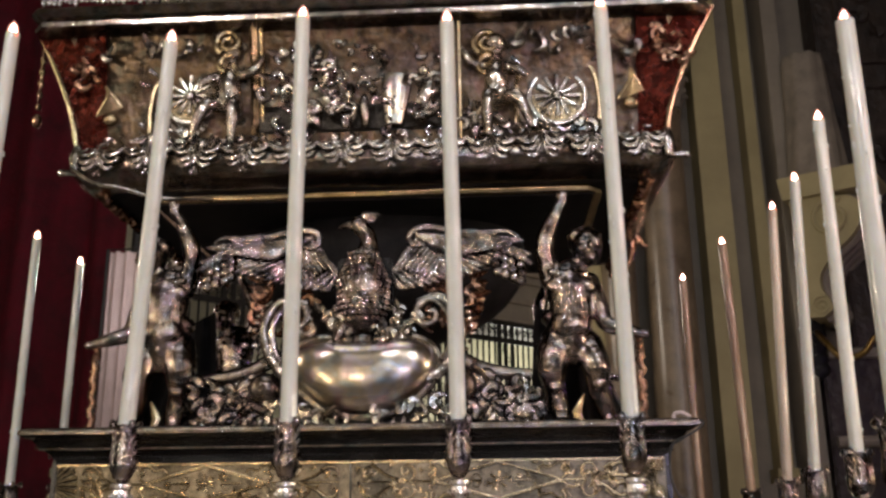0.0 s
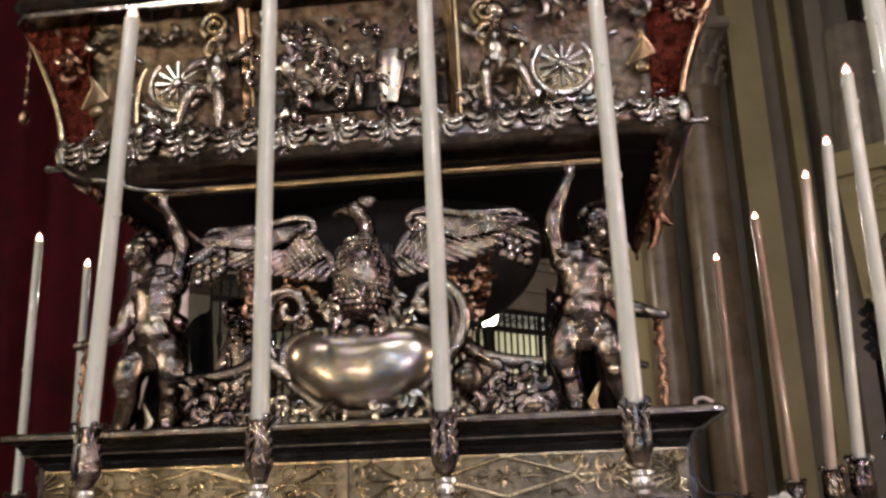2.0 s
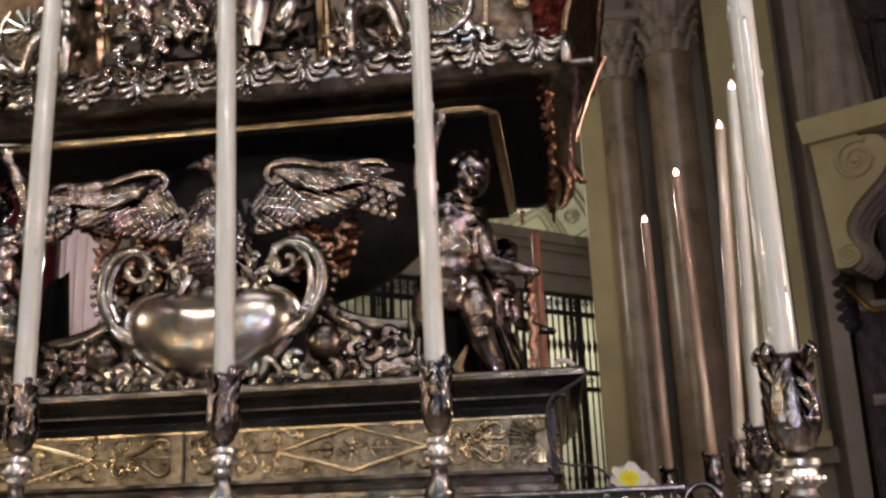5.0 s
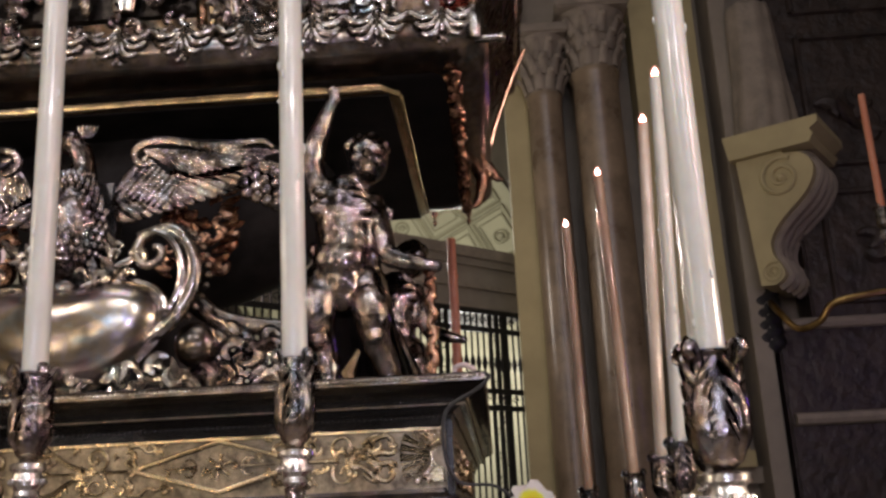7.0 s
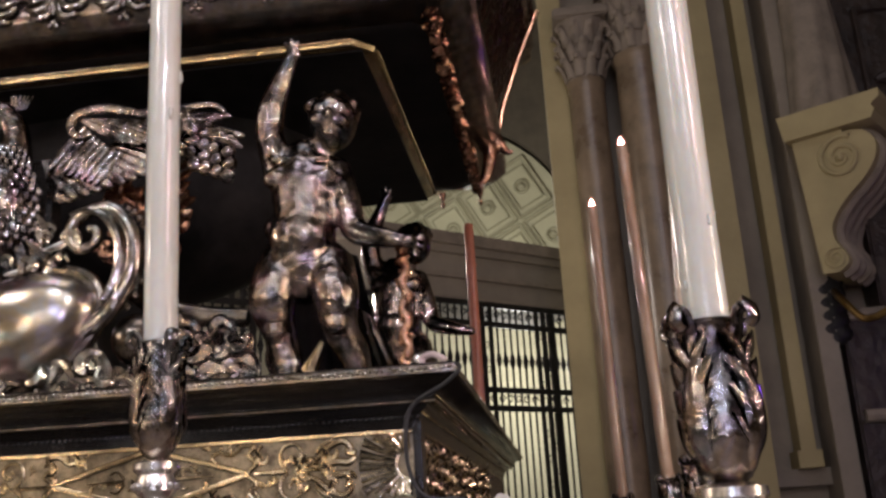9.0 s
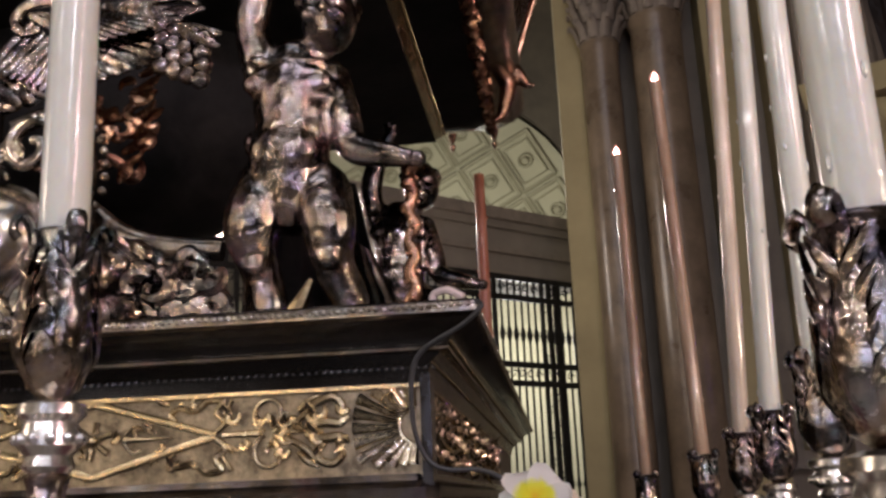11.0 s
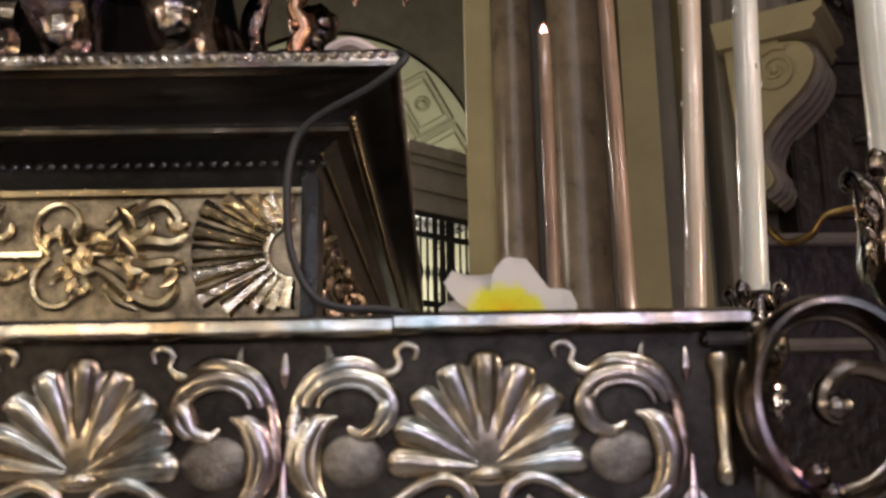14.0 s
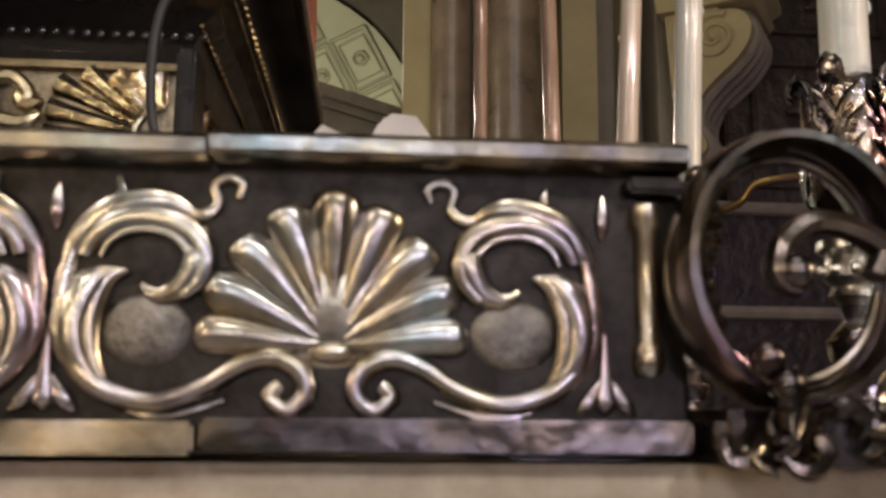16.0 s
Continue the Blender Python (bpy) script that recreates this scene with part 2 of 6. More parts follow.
def tube(bm, pts, radii, n=8, flat=1.0, normal=(0, 1, 0)):
    """A rod through the points; flat squeezes it along the normal."""
    pts = [Vector(p) for p in pts]
    if isinstance(radii, (int, float)):
        radii = [radii] * len(pts)
    rings = []
    nv = Vector(normal)
    for i, p in enumerate(pts):
        d = (pts[min(i + 1, len(pts) - 1)] - pts[max(i - 1, 0)]).normalized()
        u = d.cross(nv)
        if u.length < 0.05:
            u = d.cross(Vector((1, 0.3, 0.2)))
        u.normalize()
        v = u.cross(d)
        rings.append([bm.verts.new(p + radii[i] * (math.cos(a) * u + flat * math.sin(a) * v)) for a in [2 * math.pi * k / n for k in range(n)]])
    for a, b in zip(rings, rings[1:]):
        for k in range(n):
            bm.faces.new((a[k], a[(k + 1) % n], b[(k + 1) % n], b[k]))
    bm.faces.new(rings[0])
    bm.faces.new(rings[-1])


def ring_mould(bm, prof, x0, x1, y0, y1, cut=0.0):
    """A moulding round a rectangle: (offset outwards, height) from bottom to top; cut chamfers the corners."""
    rings = []
    for o, z in prof:
        a, b, c, d = x0 - o, x1 + o, y0 - o, y1 + o
        if cut:
            ps = [(a + cut, c), (b - cut, c), (b, c + cut), (b, d - cut), (b - cut, d), (a + cut, d), (a, d - cut), (a, c + cut)]
        else:
            ps = [(a, c), (b, c), (b, d), (a, d)]
        rings.append([bm.verts.new((*p, z)) for p in ps])
    for a, b in zip(rings, rings[1:]):
        for k in range(len(a)):
            bm.faces.new((a[k], a[(k + 1) % len(a)], b[(k + 1) % len(a)], b[k]))
    bm.faces.new(rings[0])
    bm.faces.new(rings[-1])


def smooth_path(pts, steps=6):
    """A smooth curve through the points, in as many dimensions as they have."""
    out = []
    n = len(pts)
    for i in range(n - 1):
        p0, p1, p2, p3 = (pts[max(i - 1, 0)], pts[i], pts[i + 1], pts[min(i + 2, n - 1)])
        for k in range(steps):
            t = k / steps
            out.append(tuple(0.5 * (2 * b + (c - a) * t + (2 * a - 5 * b + 4 * c - d) * t * t + (3 * b - a - 3 * c + d) * t ** 3) for a, b, c, d in zip(p0, p1, p2, p3)))
    out.append(tuple(pts[-1]))
    return out


def curl(cx, cz, r0, r1, a0, a1, n=22):
    """Points of a spiral in x and z; angles in degrees."""
    out = []
    for k in range(n + 1):
        t = k / n
        a, r = radians(a0 + (a1 - a0) * t), r0 + (r1 - r0) * t
        out.append((cx + r * math.cos(a), cz + r * math.sin(a)))
    return out


def relief(bm, xz, y, w0, w1, flat=0.7, n=8, mid=None):
    """A raised scroll on an upright plane."""
    m = len(xz) - 1
    rad = []
    for k in range(m + 1):
        t = k / m
        w = w0 + (w1 - w0) * t
        if mid is not None:
            w = w0 * (1 - t) ** 2 + 2 * mid * 2 * t * (1 - t) * 0.75 + w1 * t * t
        rad.append(w)
    tube(bm, [(x, y, z) for x, z in xz], rad, n, flat)


CX = -0.45

# ---- church around ----
def slab(name, x0, x1, y0, y1, z0, z1, material, label="", category=""):
    bm = bmesh.new()
    box(bm, x0, x1, y0, y1, z0, z1)
    return tagged(part(name, bm, material), label or material.name.replace("_", " ") + " surface of the church", category or "wall", kind="structure")


slab("floor", -9, 9, -12, 27, -0.2, 0, FLOOR, "polished grey marble floor of the church", "floor")
slab("ceiling", -9.3, 9.3, -12.3, 27.3, 15, 15.2, PLASTER_GREY, "dim grey plaster church ceiling", "ceiling")
slab("wall_west", -9.3, -9, -12, 27, 0, 15, PLASTER_GREY, "dim grey plaster side wall", "wall")
slab("wall_east", 9, 9.3, -12, 27, 0, 15, PLASTER_GREY, "dim grey plaster side wall", "wall")
slab("wall_south", -9, 9, -12.3, -12, 0, 15, PLASTER_GREY, "dim grey plaster end wall", "wall")
slab("wall_north", -9, 9, 27, 27.3, 0, 15, PLASTER_GREY, "dim grey plaster end wall", "wall")
slab("wall_north_aisle", 0.97, 9, 10.4, 10.7, 0, 14, PLASTER_GREY, "grey plaster wall behind the columns", "wall")

# ---- float base ----
base = thing("float_base", (0, 0, 0), "processional float base with dark cloth skirt and beige wooden ledge", "float")
bm = bmesh.new(); ring_mould(bm, [(-0.03, 0.0), (-0.03, 1.38)], -2.2, 1.3, 2.62, 6.2); part("skirt", bm, CLOTH, base)
bm = bmesh.new(); ring_mould(bm, [(0.0, 1.38), (0.03, 1.40), (0.035, 1.44), (0.015, 1.465), (0.012, 1.473)], -2.2, 1.3, 2.6, 6.2); part("ledge", bm, BEIGE, base, "worn beige painted wooden ledge")
bm = bmesh.new(); ring_mould(bm, [(-0.02, 1.473), (-0.02, 1.565)], -1.97, 0.76, 2.62, 6.1); part("deck", bm, DARKWOOD, base)

bm = bmesh.new(); box(bm, 0.74, 1.28, 2.61, 6.1, 1.473, 1.478); part("side_deck", bm, DARKWOOD, base)

# ---- pedestal box ----
ped = thing("pedestal_box", (CX, 4.3, 1.565), "dark wooden pedestal box with gilt silver relief panels on the float", "pedestal")
PX0, PX1, PY0, PY1 = -1.42, 0.525, 3.045, 5.55
bm = bmesh.new(); ring_mould(bm, [(0, 1.6), (0, 1.79)], PX0, PX1, PY0, PY1); under(part("body", bm, PANEL_GROUND), ped)
bm = bmesh.new(); ring_mould(bm, [(0.03, 1.566), (0.03, 1.6), (0.02, 1.606), (0.022, 1.622), (0.008, 1.632), (0.006, 1.642)], PX0, PX1, PY0, PY1, 0.02); under(part("plinth", bm, SILVER_DARK), ped)
bm = bmesh.new(); ring_mould(bm, [(0.004, 1.776), (0.01, 1.79), (0.016, 1.806), (0.03, 1.815), (0.034, 1.822), (0.05, 1.832), (0.062, 1.85), (0.085, 1.858), (0.092, 1.868), (0.09, 1.878), (0.08, 1.886)], PX0, PX1, PY0, PY1); under(part("cornice", bm, DARKWOOD), ped)

# ---- urn ----
urn = thing("silver_urn", (CX, 3.8, 2.7), "large ornate silver reliquary urn with gilt panels carried by putti", "urn")
UX0, UX1, UY0, UY1 = -1.5, 0.6, 3.3, 4.58
bm = bmesh.new(); ring_mould(bm, [(-0.06, 2.798), (-0.02, 2.8), (0.0, 2.815)], UX0, UX1, UY0, UY1, 0.06); under(part("underside", bm, BLACK), urn)
bm = bmesh.new(); ring_mould(bm, [(0.0, 2.8), (0.05, 2.82), (0.08, 2.86), (0.085, 2.9), (0.07, 2.935), (0.03, 2.955)], UX0, UX1, UY0, UY1, 0.06); under(part("band", bm, SILVER_DARK), urn)
bm = bmesh.new(); ring_mould(bm, [(0.02, 2.95), (0.06, 3.1), (0.1, 3.3), (0.17, 3.45)], UX0, UX1, UY0, UY1, 0.05); under(part("body", bm, URN_BODY), urn)
bm = bmesh.new(); ring_mould(bm, [(0.14, 3.375), (0.2, 3.385), (0.21, 3.405), (0.19, 3.415), (0.22, 3.435), (0.23, 3.455), (0.2, 3.475), (0.1, 3.495)], UX0, UX1, UY0, UY1, 0.05); under(part("ledge", bm, SILVER_DARK), urn)
bm = bmesh.new(); ring_mould(bm, [(0.2, 3.384), (0.214, 3.386), (0.216, 3.402), (0.204, 3.408)], UX0, UX1, UY0, UY1, 0.05); under(part("ledge_strip", bm, SILVER), urn)
def spin(pts, c, deg):
    a = radians(deg)
    return [(c[0] + (x - c[0]) * math.cos(a) - (z - c[1]) * math.sin(a), c[1] + (x - c[0]) * math.sin(a) + (z - c[1]) * math.cos(a)) for x, z in pts]


def leaf(bm, p, d, length, width, bend, up=(0, -1, 0)):
    """A curling leaf: from p along d, bending towards up; a tapered, flattened tongue."""
    p, d, up = Vector(p), Vector(d).normalized(), Vector(up)
    pts, rad = [], []
    for k in range(7):
        t = k / 6
        pts.append(p + d * length * t + up * bend * length * t * t)
        rad.append(width * (0.35 + 1.3 * t * (1.25 - t)) * (1 - 0.75 * t ** 3))
    tube(bm, pts, rad, 6, 0.45, up)


def foliage(owner, material, x0, x1, z0, z1, y, count, size, depth=0.02, name="leaf_scroll"):
    """Loose scrolling acanthus work in front of an upright plane, each scroll a part."""
    for k in range(count):
        cx, cz = rng.uniform(x0, x1), rng.uniform(z0, z1)
        s = size * rng.uniform(0.6, 1.3)
        a0 = rng.uniform(0, 360)
        turn = rng.choice((-1, 1)) * rng.uniform(130, 270)
        yy = y - rng.uniform(0, depth)
        bm = bmesh.new()
        relief(bm, curl(cx, cz, s, s * 0.25, a0, a0 + turn, 12), yy, s * 0.14, s * 0.3, 0.7, 6, mid=s * 0.5)
        if k % 2:
            leaf(bm, (cx, yy, cz), (math.cos(a0), -0.3, math.sin(a0)), s * 1.7, s * 0.5, 0.35)
        under(part(name, bm, material), owner)


rng = random.Random(5)

# ---- urn ornament ----
bm = bmesh.new(); ring_mould(bm, [(0, 2.768), (0.012, 2.772), (0.016, 2.784), (0.01, 2.796), (0.0, 2.8)], -1.3, 0.4, 3.36, 4.57, 0.05); under(part("rim_moulding", bm, SILVER_GOLD), urn)
bm = bmesh.new()
for k in range(150):
    x = -1.26 + k * (1.62 / 149)
    ball(bm, (x, 3.343, 2.783), 0.006, n=6)
for k in range(108):
    ball(bm, (0.417, 3.42 + k * 0.0105, 2.783), 0.006, n=6)
tagged(under(part("beading", bm, SILVER_GOLD), urn), kind="stuff")
for sx, x in ((1, 0.575), (-1, -1.475)):
    bm = bmesh.new()
    pts = [(x + 0.006 * math.sin(k * 1.9), 3.3 + k * 0.0165, 2.785 + 0.006 * math.cos(k * 1.9)) for k in range(78)]
    tube(bm, pts, [0.017 + 0.006 * math.sin(k * 2.6) for k in range(78)], 7)
    for k in range(114):
        ball(bm, (x + rng.uniform(-0.02, 0.02), 3.3 + k * 0.0112, 2.785 + rng.uniform(-0.014, 0.01)), rng.uniform(0.005, 0.011), n=6)
    under(part("edge_garland", bm, COPPER), urn)
    # flared side panel with edge trim
    bm = bmesh.new()
    ux = UX1 if sx > 0 else UX0
    cols = []
    for i in range(9):
        t = i / 8
        o, z = 0.035 + 0.2 * t ** 1.4, 2.97 + 0.47 * t
        cols.append([bm.verts.new((ux + sx * (o + 0.004 * math.sin(j * 2.2 + i)), 3.22 + j * 0.15, z)) for j in range(10)])
    for a, b in zip(cols, cols[1:]):
        for j in range(9):
            bm.faces.new((a[j], a[j + 1], b[j + 1], b[j]))
    bmesh.ops.solidify(bm, geom=bm.faces[:], thickness=0.012)
    under(part("side_panel", bm, GILT_RED, label="gilt flared side panel with a red reflection in its colour"), urn)
    bm = bmesh.new()
    tube(bm, [(ux + sx * (0.045 + 0.2 * (i / 8) ** 1.4), 3.21, 2.95 + 0.49 * i / 8) for i in range(9)], 0.011, 8)
    tube(bm, [(ux + sx * (0.05 + 0.2 * (i / 8) ** 1.4)  , 4.45, 2.86 + 0.58 * i / 8) for i in range(9)], 0.011, 8)
    islands(bm, "side_trim", SILVER_GOLD, urn)
    # red ear facing forwards between the body and the trim
    bm = bmesh.new()
    ears = []
    for i in range(13):
        t = i / 12
        z = 2.96 + 0.46 * t
        yf = UY0 - float(np.interp(z, [2.95, 3.1, 3.3, 3.45], [0.02, 0.06, 0.1, 0.17])) - 0.008
        xa, xb = ux - sx * 0.05, ux + sx * (0.04 + 0.2 * t ** 1.4)
        ears.append([bm.verts.new((xa + (xb - xa) * j / 8, yf + (3.215 - yf) * (j / 8) ** 2 * 0.6 + 0.004 * math.sin(j * 2.1 + i * 1.7), z)) for j in range(9)])
    for a, b in zip(ears, ears[1:]):
        for j in range(8):
            bm.faces.new((a[j], a[j + 1], b[j + 1], b[j]))
    bmesh.ops.solidify(bm, geom=bm.faces[:], thickness=0.005)
    under(part("red_ear", bm, GILT_RED, label="crumpled gilt corner with a red reflection in its colour"), urn)
    foliage(urn, COPPER, ux + sx * 0.05 - 0.04, ux + sx * 0.05 + 0.08, 3.2, 3.38, 3.2, 14, 0.026, 0.03)
    # corner bracket with bolt
    bm = bmesh.new()
    tube(bm, [(ux + sx * 0.045, 3.225, 2.85), (ux + sx * 0.045, 3.215, 2.9), (ux + sx * 0.045, 3.225, 2.955)], [0.018, 0.025, 0.016], 12)
    tube(bm, [(ux + sx * 0.03, 3.26, 2.862), (ux + sx * 0.115, 3.26, 2.866)], 0.0115, 10)
    ball(bm, (ux + sx * 0.118, 3.26, 2.866), 0.015)
    under(part("corner_bracket", bm, SILVER), urn)
    # hanging pendants at the rear corner
    bm = bmesh.new()
    for px, py, pz in ((ux - sx * 0.02, 4.57, 2.79), (ux - sx * 0.16, 4.57, 2.79)):
        lathe(bm, [(0.003, -0.062), (0.008, -0.052), (0.01, -0.042), (0.004, -0.034), (0.009, -0.024), (0.013, -0.012), (0.015, 0.0)], (px, py, pz), 10)
    islands(bm, "pendant", COPPER, urn)

# palmettes along the band
def palmette():
    """Nested cup-shaped leaves either side of a stem, with a trefoil below and a bud between."""
    made = []
    for sg in (-1, 1):
        for pts, w in (([(0.012, 0.045), (0.03, 0.022), (0.058, 0.02), (0.082, 0.042), (0.078, 0.056)], 0.0105), ([(0.01, 0.03), (0.026, -0.006), (0.055, -0.012), (0.076, 0.01)], 0.0105),
                       ([(0.007, 0.012), (0.016, -0.028), (0.036, -0.042), (0.056, -0.03)], 0.009), ([(0.04, 0.05), (0.056, 0.038), (0.068, 0.05)], 0.006)):
            path = smooth_path([(sg * x, z) for x, z in pts], 5)
            n = len(path)
            bm = bmesh.new()
            tube(bm, [(x, -0.002 - 0.004 * math.sin(math.pi * k / (n - 1)), z) for k, (x, z) in enumerate(path)], [w * (0.35 + 0.65 * math.sin(math.pi * min(1, 0.12 + 0.95 * k / n)) ** 0.7) for k in range(n)], 8, 0.75)
            made.append(part("band_leaf", bm, SILVER))
    bm = bmesh.new()
    for x, z in ((0, -0.048), (-0.009, -0.06), (0.009, -0.06)):
        ball(bm, (x, 0.004, z), (0.007, 0.006, 0.008), n=8)
    made.append(part("trefoil", bm, SILVER))
    bm = bmesh.new()
    relief(bm, [(0, 0.055), (0, 0.02), (0, -0.03)], -0.002, 0.006, 0.003, 0.8, 8, mid=0.008)
    made.append(part("band_stem", bm, SILVER))
    return made


PAL = palmette()
for k in range(12):
    for o in PAL:
        c = o if k == 0 else o.copy()
        if k:
            scene.collection.objects.link(c)
        under(c, urn).matrix_basis = pose(CX + (k - 5.5) * 0.183, 3.211, 2.893, -8) @ Matrix.Diagonal((1.06, 1.2, 0.95, 1))


def front_y(z):
    return UY0 - np.interp(z, [2.95, 3.1, 3.3, 3.45], [0.02, 0.06, 0.1, 0.17])


for x in (-0.88, -0.135, -1.36 + 0.0, 0.43):
    if x in (-0.88, -0.135):
        bm = bmesh.new()
        tube(bm, [(x, front_y(z) - 0.012, z) for z in (2.96, 3.1, 3.25, 3.44)], 0.016, 4)
        tube(bm, [(x + 0.03, front_y(z) - 0.008, z) for z in (2.96, 3.1, 3.25, 3.44)], 0.009, 6)
        under(part("pilaster_strip", bm, SILVER_GOLD), urn)
for x, z in ((-1.125, 3.145), (0.255, 3.1)):
    y = front_y(z)
    bm = bmesh.new()
    for j in range(12):
        a = 2 * math.pi * j / 12
        relief(bm, [(x + r * math.cos(a), z + r * math.sin(a)) for r in (0.022, 0.045, 0.07, 0.082)], y - 0.012, 0.006, 0.014, 0.8, 6)
    ball(bm, (x, y - 0.018, z), (0.02, 0.014, 0.02))
    relief(bm, curl(x, z, 0.105, 0.105, 0, 360, 32), y - 0.008, 0.011, 0.011)
    islands(bm, "rosette_petal", SILVER, urn)
    bm = bmesh.new()
    bmesh.ops.create_circle(bm, cap_ends=True, segments=32, radius=0.1, matrix=Matrix.Translation((x, y - 0.004, z)) @ pose(0, 0, 0, 84))
    under(part("rosette_ground", bm, SILVER_GOLD), urn)
    if x > 0:
        bm = bmesh.new()
        tube(bm, [(x + 0.02, front_y(3.08) - 0.006, 3.08), (x + 0.02, front_y(3.03) - 0.01, 3.04), (x + 0.02, front_y(2.97) - 0.01, 2.975)], [0.05, 0.09, 0.115], 14, 0.12)
        under(part("relief_mound", bm, SILVER_MIRROR, label="smooth pale silver mound"), urn)
    foliage(urn, SILVER, x - 0.2, x + 0.2, 2.98, 3.06, front_y(3.02) - 0.005, 16, 0.032)
    bm = bmesh.new()
    relief(bm, [(x - 0.15, 3.0), (x - 0.155, 3.08)] + [(x + 0.15 * math.cos(radians(a)), 3.13 + 0.15 * math.sin(radians(a))) for a in range(170, 5, -10)] + [(x + 0.155, 3.08), (x + 0.15, 3.0)], front_y(3.16) - 0.004, 0.011, 0.011)
    under(part("medallion_arch", bm, SILVER_GOLD), urn)
    bm = bmesh.new()
    for j in range(9):
        a = radians(20 + 17.5 * j)
        relief(bm, [(x + r * math.cos(a), 3.13 + r * math.sin(a)) for r in (0.165, 0.185, 0.205)], front_y(3.22) - 0.004, 0.005, 0.012)
    islands(bm, "arch_bud", STATUE, urn)
    bm = bmesh.new()
    for j in range(7):
        a = radians(-90 + (j - 3) * 24)
        relief(bm, [(x + r * math.cos(a), 3.06 + r * math.sin(a)) for r in (0.015, 0.045, 0.07)], front_y(3.02) - 0.014, 0.004, 0.013)
    islands(bm, "fan_rib", SILVER_BRIGHT, urn)
for x, z in ((-0.97, 3.33), (0.0, 3.3)):
    bm = bmesh.new()
    relief(bm, curl(x, z, 0.052, 0.01, 240, -380, 30), front_y(z) - 0.03, 0.014, 0.009, 1.0)
    relief(bm, curl(x + 0.005, z - 0.095, 0.05, 0.012, 80, 400, 22), front_y(z) - 0.02, 0.012, 0.008, 1.0)
    under(part("volute", bm, SILVER_GOLD), urn)
# central relief scene
bm = bmesh.new()
y = front_y(3.15)
for (x, z, rx, rz) in ((-0.72, 3.17, 0.035, 0.06), (-0.66, 3.08, 0.05, 0.035), (-0.7, 3.25, 0.024, 0.027), (-0.6, 3.2, 0.028, 0.045), (-0.59, 3.26, 0.02, 0.023), (-0.23, 3.12, 0.035, 0.07), (-0.24, 3.21, 0.024, 0.027), (-0.46, 3.06, 0.022, 0.07), (-0.43, 3.14, 0.02, 0.022)):
    ball(bm, (x, y - 0.02, z), (rx, 0.025, rz), Euler((0, rng.uniform(-0.4, 0.4), 0)), 10)
foliage(urn, SILVER, -0.82, -0.5, 3.0, 3.3, y - 0.015, 26, 0.03, 0.03)
foliage(urn, SILVER_DARK, -0.34, -0.16, 3.0, 3.2, y - 0.01, 12, 0.03)
foliage(urn, SILVER_DARK, -0.8, -0.18, 3.28, 3.33, front_y(3.3) - 0.004, 12, 0.022)
islands(bm, "relief_figure", SILVER, urn)
bm = bmesh.new()
tube(bm, [(-0.34, y - 0.012, 3.2), (-0.345, y - 0.02, 3.12), (-0.35, y - 0.02, 3.0)], [0.06, 0.055, 0.03], 14, 0.35)
under(part("relief_vessel", bm, SILVER_MIRROR), urn)
bm = bmesh.new()
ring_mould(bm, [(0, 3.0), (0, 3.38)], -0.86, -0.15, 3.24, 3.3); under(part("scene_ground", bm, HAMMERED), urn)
# gilt corner angels' wings as leafwork
for x in (-1.42, 0.52):
    bm = bmesh.new()
    for k in range(9):
        leaf(bm, (x - 0.05 + 0.012 * k, 3.19, 3.06 + 0.004 * k), (0.5 - 0.12 * k, -0.2, 0.6), 0.09, 0.014, 0.2)
    ball(bm, (x, 3.2, 3.05), (0.03, 0.02, 0.025))
    islands(bm, "gilt_feather", SILVER_GOLD, urn)
bm = bmesh.new()
for k in range(120):
    x = -1.66 + k * 0.0205
    ball(bm, (x, 3.072, 3.48 + rng.uniform(-0.004, 0.008)), (0.01, 0.012, rng.uniform(0.012, 0.022)), n=6)
tagged(under(part("ledge_crest", bm, SILVER_BRIGHT), urn), kind="stuff")
bm = bmesh.new()
tube(bm, [(-1.76, 3.3, 3.44), (-1.755, 3.3, 3.3), (-1.76, 3.3, 3.18)], [0.006, 0.008, 0.006], 6)
for k in range(5):
    ball(bm, (-1.757, 3.3, 3.36 - 0.05 * k), (0.012, 0.012, 0.018), n=8)
ball(bm, (-1.757, 3.3, 3.1), (0.02, 0.02, 0.03), n=8)
under(part("tassel", bm, COPPER), urn)


bm = bmesh.new(); box(bm, -1.285, 0.385, 3.372, 4.558, 2.763, 2.7672); under(part("bottom_board", bm, BLACK), urn)
foliage(urn, SILVER_DARK, -1.45, -0.92, 3.28, 3.37, front_y(3.32) - 0.005, 14, 0.03, 0.012)
foliage(urn, SILVER_DARK, 0.06, 0.55, 3.26, 3.37, front_y(3.32) - 0.005, 14, 0.03, 0.012)
foliage(urn, SILVER_DARK, -0.12, 0.06, 2.98, 3.1, front_y(3.04) - 0.01, 12, 0.03, 0.02)
foliage(urn, STATUE, -0.84, -0.17, 2.99, 3.3, front_y(3.2) - 0.012, 36, 0.03, 0.02)
foliage(urn, STATUE, -1.52, 0.62, 2.955, 2.98, 3.235, 46, 0.024, 0.02)

